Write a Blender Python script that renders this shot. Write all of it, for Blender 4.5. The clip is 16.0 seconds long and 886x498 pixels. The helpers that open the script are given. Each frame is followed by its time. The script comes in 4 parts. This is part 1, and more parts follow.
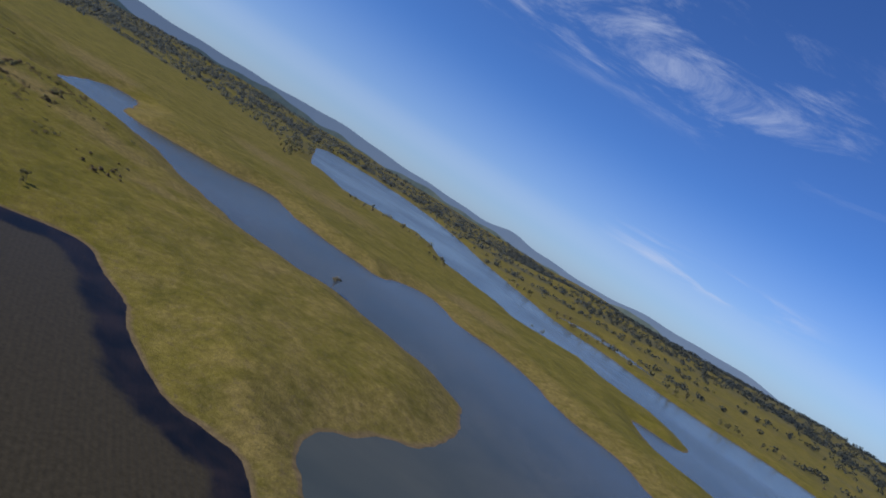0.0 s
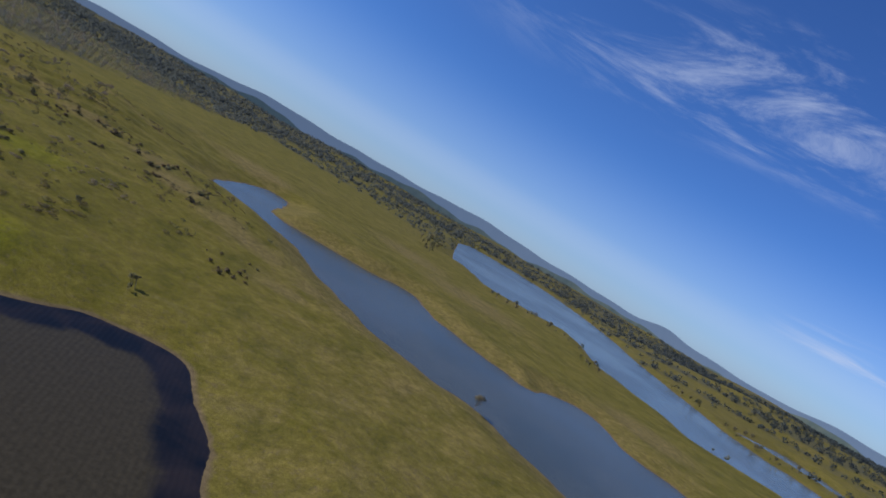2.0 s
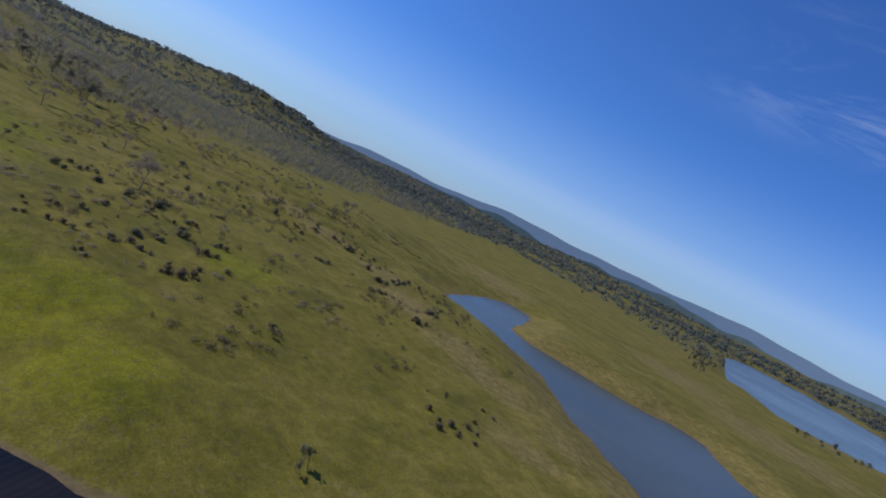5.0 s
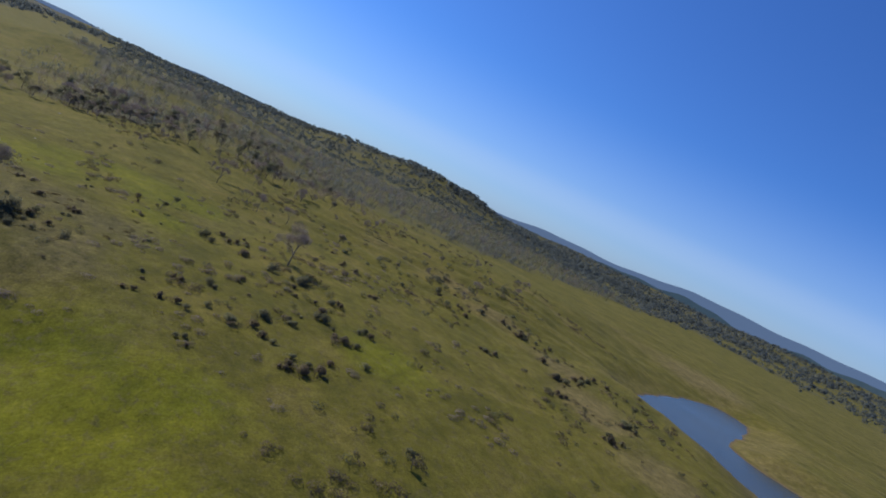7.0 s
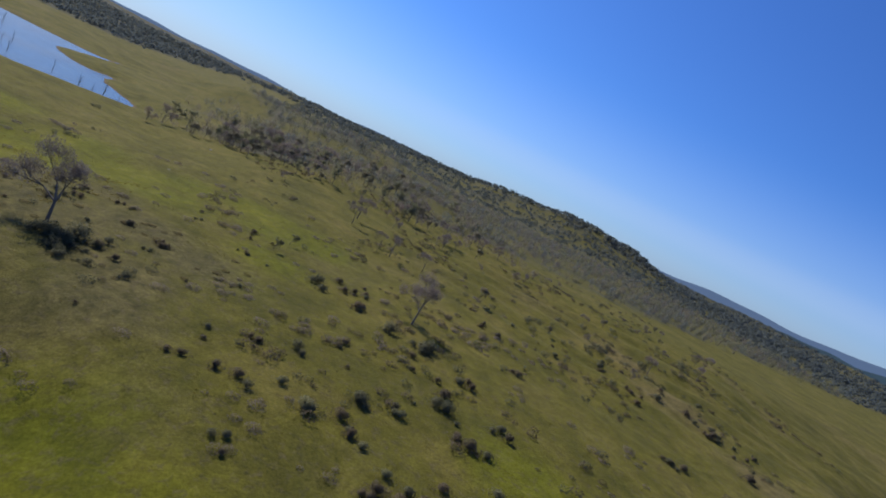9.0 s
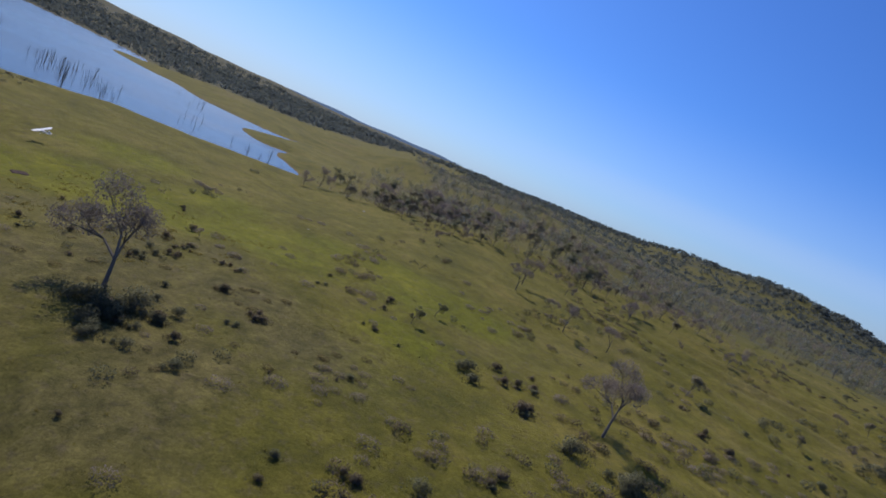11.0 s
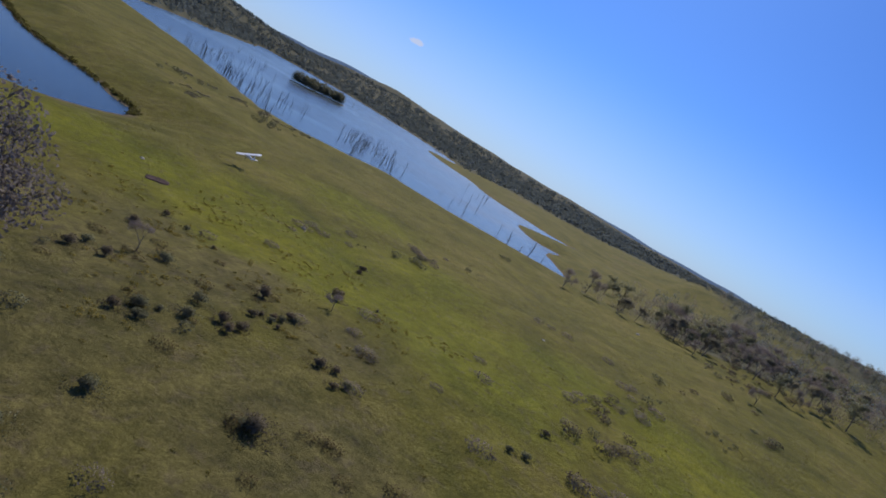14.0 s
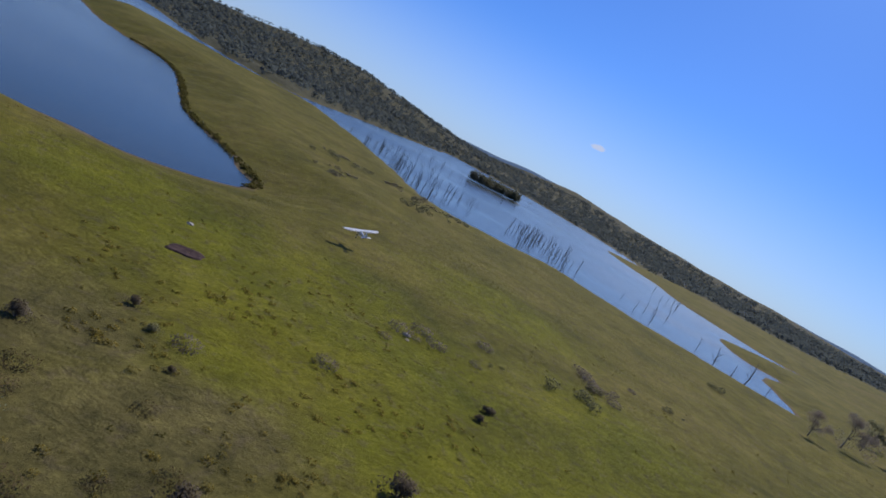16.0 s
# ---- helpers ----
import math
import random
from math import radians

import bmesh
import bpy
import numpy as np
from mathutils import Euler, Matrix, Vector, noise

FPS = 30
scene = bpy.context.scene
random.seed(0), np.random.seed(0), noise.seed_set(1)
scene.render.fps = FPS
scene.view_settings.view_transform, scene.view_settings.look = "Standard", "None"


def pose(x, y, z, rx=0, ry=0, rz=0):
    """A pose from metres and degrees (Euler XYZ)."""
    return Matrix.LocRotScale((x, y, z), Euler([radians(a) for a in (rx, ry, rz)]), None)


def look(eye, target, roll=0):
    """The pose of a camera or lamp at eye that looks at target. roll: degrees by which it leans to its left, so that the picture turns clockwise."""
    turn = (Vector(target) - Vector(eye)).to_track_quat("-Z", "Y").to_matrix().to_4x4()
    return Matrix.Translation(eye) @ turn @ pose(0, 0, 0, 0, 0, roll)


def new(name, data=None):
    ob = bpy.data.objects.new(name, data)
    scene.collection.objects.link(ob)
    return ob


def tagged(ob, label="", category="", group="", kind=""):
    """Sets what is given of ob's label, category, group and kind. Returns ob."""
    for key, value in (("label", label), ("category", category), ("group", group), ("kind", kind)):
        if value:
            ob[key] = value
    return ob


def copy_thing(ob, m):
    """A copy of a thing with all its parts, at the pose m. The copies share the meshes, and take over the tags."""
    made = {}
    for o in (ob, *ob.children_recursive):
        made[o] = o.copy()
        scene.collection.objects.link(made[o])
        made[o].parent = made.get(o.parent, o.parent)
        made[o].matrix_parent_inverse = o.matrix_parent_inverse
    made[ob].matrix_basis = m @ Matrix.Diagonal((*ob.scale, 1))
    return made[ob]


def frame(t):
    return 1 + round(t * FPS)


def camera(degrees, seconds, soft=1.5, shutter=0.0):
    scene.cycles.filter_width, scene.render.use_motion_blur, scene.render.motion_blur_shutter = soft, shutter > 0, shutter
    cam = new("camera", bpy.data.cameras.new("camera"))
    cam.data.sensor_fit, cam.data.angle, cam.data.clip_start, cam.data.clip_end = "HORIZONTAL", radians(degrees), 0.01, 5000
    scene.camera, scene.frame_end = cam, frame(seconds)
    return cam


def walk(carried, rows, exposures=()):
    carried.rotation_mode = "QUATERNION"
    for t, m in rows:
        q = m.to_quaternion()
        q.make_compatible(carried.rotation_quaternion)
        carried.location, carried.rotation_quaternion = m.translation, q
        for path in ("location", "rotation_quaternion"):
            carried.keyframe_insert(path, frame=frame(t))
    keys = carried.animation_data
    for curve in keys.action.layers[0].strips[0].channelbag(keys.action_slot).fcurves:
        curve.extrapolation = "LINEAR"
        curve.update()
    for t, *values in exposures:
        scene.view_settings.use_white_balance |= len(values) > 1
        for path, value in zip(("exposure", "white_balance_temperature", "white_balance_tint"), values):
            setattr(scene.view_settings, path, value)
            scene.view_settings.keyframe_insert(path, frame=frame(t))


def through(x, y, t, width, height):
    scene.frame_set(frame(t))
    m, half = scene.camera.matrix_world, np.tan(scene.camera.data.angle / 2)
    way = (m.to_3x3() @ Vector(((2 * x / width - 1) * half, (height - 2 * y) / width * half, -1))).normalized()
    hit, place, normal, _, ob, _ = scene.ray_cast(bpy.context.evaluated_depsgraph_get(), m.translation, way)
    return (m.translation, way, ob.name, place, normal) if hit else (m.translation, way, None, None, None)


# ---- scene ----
PATH = [  # seconds, eye, heading to the left of +y, pitch, lean to the left
    (0, -0.0, -0.0, 105.9, -0.01, -4.37, 31.57),
    (0.5, -3.0, 17.5, 105.4, 4.05, -4.76, 32.27),
    (1, -7.3, 35.5, 104.6, 8.11, -4.71, 31.28),
    (1.5, -12.2, 54.2, 103.6, 12.12, -4.30, 30.84),
    (2, -18.9, 72.5, 102.3, 16.31, -3.57, 30.16),
    (2.5, -26.7, 90.3, 100.9, 20.41, -3.37, 29.14),
    (3, -36.0, 107.1, 99.5, 24.78, -3.51, 27.83),
    (3.5, -46.0, 123.7, 98.0, 29.15, -3.85, 27.23),
    (4, -57.7, 138.9, 96.3, 32.88, -4.52, 26.79),
    (6.5, -122.6, 203.7, 86.0, 55.73, -5.46, 25.75),
    (7, -138.7, 212.6, 84.8, 59.92, -5.57, 25.31),
    (7.5, -154.3, 220.6, 83.8, 64.13, -5.89, 26.54),
    (8, -169.7, 227.4, 82.4, 67.95, -6.17, 27.02),
    (8.5, -186.3, 234.2, 80.8, 71.55, -7.05, 27.36),
    (9, -202.5, 240.2, 78.7, 75.37, -7.50, 26.37),
    (9.5, -219.1, 245.0, 76.2, 79.47, -7.62, 24.92),
    (10, -235.9, 248.5, 73.9, 83.81, -7.77, 23.26),
    (12.5, -319.7, 248.4, 57.6, 106.20, -10.35, 29.05),
    (13, -336.9, 244.3, 55.5, 110.46, -10.93, 30.35),
    (13.5, -353.2, 238.3, 53.0, 115.74, -10.11, 29.11),
    (14, -368.9, 230.5, 50.5, 121.84, -9.78, 29.20),
    (14.5, -383.8, 222.7, 48.2, 127.21, -10.02, 29.02),
    (15, -397.4, 214.2, 46.1, 132.52, -9.56, 27.72),
    (15.5, -409.9, 204.1, 44.4, 137.38, -9.49, 27.96),
    (16, -420.8, 194.2, 42.8, 141.69, -9.34, 28.23),
]
LENS = 74.0
cam = camera(LENS, 16.0, soft=1.8, shutter=0.0)


def aim(x, y, z, yaw, pitch, lean):
    a, b = radians(yaw), radians(pitch)
    ahead = Vector((-math.sin(a) * math.cos(b), math.cos(a) * math.cos(b), math.sin(b)))
    return look((x, y, z), Vector((x, y, z)) + ahead, lean)


walk(cam, [(t, aim(*p)) for t, *p in PATH],
     [(0, 0.08, 6800, 13), (2.5, 0.08, 6600, 12), (6.5, 0.15, 6350, 12), (12, 0.07, 6450, 14), (16, -0.04, 6400, 14)])

# ---- world, sun ----
SUN_EL, SUN_AZ = radians(42), radians(118)     # the sun stands to the west-south-west
TO_SUN = Vector((-math.sin(SUN_AZ) * math.cos(SUN_EL), math.cos(SUN_AZ) * math.cos(SUN_EL), math.sin(SUN_EL)))
world = bpy.data.worlds.new("sky")
scene.world = world
world.use_nodes = True
wn, wl = world.node_tree.nodes, world.node_tree.links
wn.clear()
sky = wn.new("ShaderNodeTexSky")
sky.sky_type, sky.sun_disc = "NISHITA", False
sky.sun_elevation, sky.sun_rotation = SUN_EL, -SUN_AZ
sky.air_density, sky.dust_density, sky.ozone_density, sky.altitude = 1.0, 0.35, 4.0, 100
back = wn.new("ShaderNodeBackground")
back.inputs["Strength"].default_value = 0.073
wout = wn.new("ShaderNodeOutputWorld")


def wmath(op, a, b=0.0, c=0.0):
    n = wn.new("ShaderNodeMath")
    n.operation = op
    for sock, v in zip(n.inputs, (a, b, c)):
        if hasattr(v, "is_output"):
            wl.new(v, sock)
        else:
            sock.default_value = v
    return n.outputs[0]


def wspan(v, lo, hi):
    n = wn.new("ShaderNodeMapRange")
    n.interpolation_type = "SMOOTHSTEP"
    n.inputs["From Min"].default_value, n.inputs["From Max"].default_value = lo, hi
    wl.new(v, n.inputs["Value"])
    return n.outputs["Result"]


def wnoise(scale, stretch, turn, detail=7.0, rough=0.6, distort=0.8):
    m = wn.new("ShaderNodeMapping")
    m.inputs["Scale"].default_value, m.inputs["Rotation"].default_value = stretch, turn
    wl.new(way.outputs["Generated"], m.inputs["Vector"])
    n = wn.new("ShaderNodeTexNoise")
    n.inputs["Scale"].default_value, n.inputs["Detail"].default_value = scale, detail
    n.inputs["Roughness"].default_value, n.inputs["Distortion"].default_value = rough, distort
    wl.new(m.outputs[0], n.inputs["Vector"])
    return n.outputs["Fac"]


def product(*some):
    out = some[0]
    for v in some[1:]:
        out = wmath("MULTIPLY", out, v)
    return out


way = wn.new("ShaderNodeTexCoord")
axis = wn.new("ShaderNodeSeparateXYZ")
wl.new(way.outputs["Generated"], axis.inputs[0])
wx, wy, wz = axis.outputs
# high cirrus to the north, a low streak to the north-east, one small cumulus to the south-west
cirrus = product(wspan(wnoise(2.6, (1.0, 1.0, 4.5), (0.25, 0.1, 0.0), 9, 0.68, 0.6), 0.5, 0.72),
                 wspan(wz, 0.26, 0.34), wspan(wz, 0.5, 0.38), wspan(wy, 0.7, 0.9), wspan(wx, -0.62, 0.25))
streak = product(wspan(wnoise(5.0, (1.0, 1.0, 7.0), (0.05, 0.0, 0.0)), 0.42, 0.68),
                 wspan(wz, 0.075, 0.1), wspan(wz, 0.135, 0.11), wspan(wx, 0.18, 0.3), wspan(wx, 0.56, 0.4), wspan(wy, 0.5, 0.7))
spot = wn.new("ShaderNodeVectorMath")
spot.operation = "DOT_PRODUCT"
spot.inputs[1].default_value = (-0.7231, -0.6838, 0.0976)
wl.new(way.outputs["Generated"], spot.inputs[0])
side = wmath("ADD", wmath("MULTIPLY", wx, 0.6871), wmath("MULTIPLY", wy, -0.7266))     # along the horizon
oval_d = wmath("ADD", wmath("POWER", wmath("MULTIPLY", side, 62.0), 2.0), wmath("POWER", wmath("MULTIPLY", wmath("SUBTRACT", wz, 0.106), 190.0), 2.0))
puff = product(wspan(spot.outputs["Value"], 0.9, 0.95), wspan(wmath("ADD", oval_d, wmath("MULTIPLY", wnoise(70, (1, 1, 1.6), (0, 0, 0)), 3.2)), 2.6, 1.5))
veil = wmath("ADD", product(wspan(wz, 0.035, 0.06), wspan(wz, 0.10, 0.07), wspan(wy, -0.2, 0.3), 0.09), wmath("MULTIPLY", wspan(wz, 0.24, 0.0), wmath("ADD", 0.30, wmath("MULTIPLY", wspan(wy, 0.3, -0.6), 0.2))))
cover = wmath("MINIMUM", wmath("ADD", wmath("ADD", wmath("MULTIPLY", cirrus, 0.62), wmath("MULTIPLY", streak, 0.6)),
                               wmath("ADD", puff, veil)), 0.95)
tint = wn.new("ShaderNodeMix")
tint.data_type, tint.blend_type = "RGBA", "MULTIPLY"
tint.inputs["Factor"].default_value, tint.inputs["B"].default_value = 1.0, (0.485, 0.872, 1.55, 1)
wl.new(sky.outputs[0], tint.inputs["A"])
cloud = wn.new("ShaderNodeMix")
cloud.data_type = "RGBA"
cloud.inputs["B"].default_value = (7.0, 8.2, 10.8, 1)
wl.new(cover, cloud.inputs["Factor"])
wl.new(tint.outputs["Result"], cloud.inputs["A"])
wl.new(cloud.outputs["Result"], back.inputs[0])
wl.new(back.outputs[0], wout.inputs[0])

sun_data = bpy.data.lights.new("sun", "SUN")
sun_data.energy, sun_data.angle, sun_data.color = 4.0, radians(0.53), (1.0, 0.935, 0.81)
sun = new("sun", sun_data)
sun.matrix_world = look((0, 0, 400), Vector((0, 0, 400)) - TO_SUN)


# ---- materials ----
def material(name, rough=0.9, metal=0.0, spec=0.3):
    m = bpy.data.materials.new(name)
    m.use_nodes = True
    b = m.node_tree.nodes["Principled BSDF"]
    b.inputs["Roughness"].default_value, b.inputs["Metallic"].default_value = rough, metal
    b.inputs["Specular IOR Level"].default_value = spec
    return m, m.node_tree.nodes, m.node_tree.links, b


def noise_node(nodes, links, coord, scale, detail=4.0, rough=0.55, distort=0.0):
    n = nodes.new("ShaderNodeTexNoise")
    n.inputs["Scale"].default_value, n.inputs["Detail"].default_value = scale, detail
    n.inputs["Roughness"].default_value, n.inputs["Distortion"].default_value = rough, distort
    links.new(coord, n.inputs["Vector"])
    return n.outputs["Fac"]


def ramp(nodes, links, fac, stops):
    r = nodes.new("ShaderNodeValToRGB")
    els = r.color_ramp.elements
    while len(els) < len(stops):
        els.new(0.5)
    for e, (p, c) in zip(els, stops):
        e.position, e.color = p, (*c, 1)
    links.new(fac, r.inputs[0])
    return r.outputs["Color"]


def mix(nodes, links, fac, a, b, blend="MIX"):
    n = nodes.new("ShaderNodeMix")
    n.data_type, n.blend_type = "RGBA", blend
    for sock, v in ((n.inputs["Factor"], fac), (n.inputs["A"], a), (n.inputs["B"], b)):
        if hasattr(v, "is_output"):
            links.new(v, sock)
        else:
            sock.default_value = v if isinstance(v, float) else (*v, 1)
    return n.outputs["Result"]


def span(nodes, links, value, lo, hi):
    n = nodes.new("ShaderNodeMapRange")
    n.interpolation_type = "SMOOTHSTEP"
    n.inputs["From Min"].default_value, n.inputs["From Max"].default_value = lo, hi
    links.new(value, n.inputs["Value"])
    return n.outputs["Result"]


def make_ground_material():
    m, nd, lk, b = material("pasture", 0.95, 0, 0.1)
    geo = nd.new("ShaderNodeNewGeometry")
    pos = geo.outputs["Position"]
    cov = nd.new("ShaderNodeAttribute")
    cov.attribute_name = "cover"
    lush_dry = nd.new("ShaderNodeSeparateColor")
    lk.new(cov.outputs["Color"], lush_dry.inputs[0])
    big = noise_node(nd, lk, pos, 0.008, 6, 0.62, 0.8)
    mid_n = noise_node(nd, lk, pos, 0.035, 6, 0.62, 0.5)
    blotch = noise_node(nd, lk, pos, 0.05, 5, 0.65, 0.8)
    small = noise_node(nd, lk, pos, 0.22, 7, 0.68, 0.3)
    fine = noise_node(nd, lk, pos, 1.3, 5, 0.7)
    grass = ramp(nd, lk, mid_n, [(0.28, (0.091, 0.088, 0.015)), (0.5, (0.139, 0.125, 0.019)), (0.72, (0.190, 0.156, 0.038))])
    dry = ramp(nd, lk, small, [(0.3, (0.150, 0.124, 0.040)), (0.7, (0.205, 0.162, 0.060))])
    fresh = ramp(nd, lk, mid_n, [(0.3, (0.108, 0.117, 0.009)), (0.7, (0.178, 0.172, 0.012))])
    floor = ramp(nd, lk, small, [(0.3, (0.070, 0.075, 0.046)), (0.7, (0.112, 0.108, 0.064))])

    def near(channel, soft=0.42):
        n = nd.new("ShaderNodeMath")
        n.operation = "MULTIPLY_ADD"
        lk.new(blotch, n.inputs[0])
        n.inputs[1].default_value = 1.0
        lk.new(channel, n.inputs[2])
        return span(nd, lk, n.outputs[0], 0.95 - soft, 0.95 + soft)

    c = mix(nd, lk, span(nd, lk, big, 0.55, 0.78), grass, dry)
    c = mix(nd, lk, near(lush_dry.outputs["Red"]), c, fresh)
    c = mix(nd, lk, near(lush_dry.outputs["Green"]), c, dry)
    c = mix(nd, lk, near(lush_dry.outputs["Blue"]), c, floor)
    heath = ramp(nd, lk, small, [(0.3, (0.092, 0.082, 0.026)), (0.7, (0.160, 0.136, 0.045))])
    c = mix(nd, lk, near(cov.outputs["Alpha"]), c, heath)
    tussock = noise_node(nd, lk, pos, 0.42, 6, 0.7, 0.6)
    sere = ramp(nd, lk, fine, [(0.3, (0.078, 0.062, 0.040)), (0.7, (0.150, 0.118, 0.072))])
    c = mix(nd, lk, span(nd, lk, tussock, 0.50, 0.66), c, mix(nd, lk, 0.48, c, sere))
    c = mix(nd, lk, 0.55, c, ramp(nd, lk, small, [(0.32, (0.5, 0.5, 0.5)), (0.64, (1.15, 1.15, 1.15))]), "MULTIPLY")
    c = mix(nd, lk, 0.5, c, ramp(nd, lk, blotch, [(0.36, (0.62, 0.66, 0.62)), (0.62, (1.14, 1.12, 1.1))]), "MULTIPLY")
    c = mix(nd, lk, 0.6, c, ramp(nd, lk, fine, [(0.32, (0.5, 0.5, 0.5)), (0.66, (1.16, 1.16, 1.16))]), "MULTIPLY")
    sep = nd.new("ShaderNodeSeparateXYZ")
    lk.new(pos, sep.inputs[0])
    mud = ramp(nd, lk, small, [(0.3, (0.085, 0.066, 0.036)), (0.7, (0.17, 0.13, 0.07))])
    c = mix(nd, lk, span(nd, lk, sep.outputs["Z"], 0.5, 0.12), c, mud)
    lk.new(c, b.inputs["Base Color"])
    bump = nd.new("ShaderNodeBump")
    bump.inputs["Strength"].default_value, bump.inputs["Distance"].default_value = 0.7, 0.8
    lk.new(noise_node(nd, lk, pos, 0.6, 8, 0.72), bump.inputs["Height"])
    lk.new(bump.outputs[0], b.inputs["Normal"])
    return m


def make_water_material(name, deep, shallow, ripple):
    m, nd, lk, b = material(name, 0.1, 0, 0.5)
    b.inputs["IOR"].default_value = 1.33
    geo = nd.new("ShaderNodeNewGeometry")
    pos = geo.outputs["Position"]
    sep = nd.new("ShaderNodeSeparateXYZ")
    lk.new(pos, sep.inputs[0])
    silt = noise_node(nd, lk, pos, 0.012, 4, 0.6, 0.6)
    clear = ramp(nd, lk, silt, [(0.35, deep), (0.65, shallow)])
    river = ramp(nd, lk, silt, [(0.35, (0.046, 0.056, 0.048)), (0.65, (0.064, 0.071, 0.058))])
    lk.new(mix(nd, lk, span(nd, lk, sep.outputs["Y"], 100, 260), clear, river), b.inputs["Base Color"])
    muddy = nd.new("ShaderNodeMapRange")     # silty river, clearer bay
    muddy.inputs["From Min"].default_value, muddy.inputs["From Max"].default_value = 100, 260
    muddy.inputs["To Min"].default_value, muddy.inputs["To Max"].default_value = 0.5, 0.27
    lk.new(sep.outputs["Y"], muddy.inputs["Value"])
    lk.new(muddy.outputs["Result"], b.inputs["Specular IOR Level"])
    wind = span(nd, lk, noise_node(nd, lk, pos, 0.004, 2, 0.5, 0.5), 0.3, 0.7)
    rough = nd.new("ShaderNodeMapRange")
    rough.inputs["To Min"].default_value, rough.inputs["To Max"].default_value = 0.17, 0.24
    lk.new(wind, rough.inputs["Value"])
    lk.new(rough.outputs["Result"], b.inputs["Roughness"])
    bump = nd.new("ShaderNodeBump")
    bump.inputs["Strength"].default_value, bump.inputs["Distance"].default_value = ripple, 0.25
    lk.new(noise_node(nd, lk, pos, 0.7, 4, 0.6), bump.inputs["Height"])
    lk.new(bump.outputs[0], b.inputs["Normal"])
    return m


def make_lagoon_material():
    """Shallow brown rippled water, blue-black towards the shore."""
    m, nd, lk, b = material("lagoon_water", 0.42, 0, 0.14)
    b.inputs["IOR"].default_value = 1.33
    geo = nd.new("ShaderNodeNewGeometry")
    pos = geo.outputs["Position"]
    inner = nd.new("ShaderNodeAttribute")
    inner.attribute_name = "offshore"
    n1 = noise_node(nd, lk, pos, 0.06, 5, 0.6, 0.4)
    add = nd.new("ShaderNodeMath")
    add.operation = "MULTIPLY_ADD"
    lk.new(n1, add.inputs[0])
    add.inputs[1].default_value = 14.0
    lk.new(inner.outputs["Fac"], add.inputs[2])
    fac = span(nd, lk, add.outputs[0], 19, 25)
    brown = ramp(nd, lk, noise_node(nd, lk, pos, 0.5, 6, 0.7), [(0.3, (0.026, 0.023, 0.014)), (0.7, (0.050, 0.043, 0.028))])
    dark = ramp(nd, lk, n1, [(0.4, (0.006, 0.008, 0.013)), (0.7, (0.022, 0.018, 0.02))])
    lk.new(mix(nd, lk, fac, dark, brown), b.inputs["Base Color"])
    wave = nd.new("ShaderNodeTexWave")
    wave.wave_type, wave.bands_direction = "BANDS", "X"
    wave.inputs["Scale"].default_value, wave.inputs["Distortion"].default_value = 0.16, 2.5
    wave.inputs["Detail"].default_value, wave.inputs["Detail Scale"].default_value = 4, 1.5
    turn = nd.new("ShaderNodeMapping")
    turn.inputs["Rotation"].default_value = (0, 0, radians(-35))
    lk.new(pos, turn.inputs["Vector"])
    lk.new(turn.outputs[0], wave.inputs["Vector"])
    bump = nd.new("ShaderNodeBump")
    bump.inputs["Strength"].default_value, bump.inputs["Distance"].default_value = 0.14, 0.25
    lk.new(wave.outputs["Fac"], bump.inputs["Height"])
    lk.new(bump.outputs[0], b.inputs["Normal"])
    return m


GROUND = make_ground_material()
WATER = make_water_material("lake_water", (0.030, 0.046, 0.052), (0.044, 0.060, 0.062), 0.3)
LAGOON_WATER = make_lagoon_material()

# ---- the land ----
RIVER = [(-439, 593), (-394, 597), (-332, 585), (-274, 553), (-233, 513), (-183, 486), (-145, 459), (-121, 456), (-87, 448), (-68, 449), (-48, 446),
         (-20, 427), (9, 409), (27, 402), (50, 379), (60, 357), (64, 334), (56, 299), (40, 266), (26, 258), (7, 242), (-6, 221),
         (-9, 205), (3, 188), (50, 95), (120, -60), (450, -50), (380, 180), (290, 310), (220, 415), (212, 459), (189, 480)]
RIVER += [(159, 500), (138, 555), (116, 582), (91, 598), (66, 600), (46, 618), (28, 663), (7, 668), (-22, 644), (-41, 597), (-67, 611),
         (-98, 618), (-134, 636), (-163, 647), (-194, 694), (-225, 701), (-248, 670), (-281, 662), (-314, 653), (-347, 644), (-371, 643), (-391, 656),
         (-414, 714), (-447, 782), (-481, 796), (-493, 766), (-466, 661)]
FAR_RIVER = [(-396, 1460), (-369, 1447), (-330, 1453), (-272, 1344), (-233, 1272), (-194, 1315), (-138, 1310), (-87, 1343), (-31, 1337), (0, 1162), (33, 1076),
             (66, 1063), (98, 1011), (129, 999), (153, 921), (192, 917), (232, 913), (283, 914), (307, 851), (337, 818), (377, 792), (384, 735),
             (373, 683), (348, 659), (330, 667), (308, 676), (286, 671), (283, 624), (286, 579), (302, 553), (332, 521), (450, 390)]
FAR_RIVER += [(900, 250), (1300, 500), (1060, 760), (812, 990), (729, 1065), (651, 1075), (577, 1080), (473, 1160), (400, 1268), (354, 1248), (317, 1288),
             (281, 1315), (247, 1429), (203, 1531), (155, 1687), (105, 1831), (45, 2155), (-89, 2513), (-300, 2900), (-600, 3060), (-780, 2850)]
BACKWATER = [(299, 1409), (348, 1500), (403, 1541), (481, 1645), (548, 1631), (600, 1459), (580, 1330), (520, 1380), (456, 1420), (398, 1436), (350, 1440)]
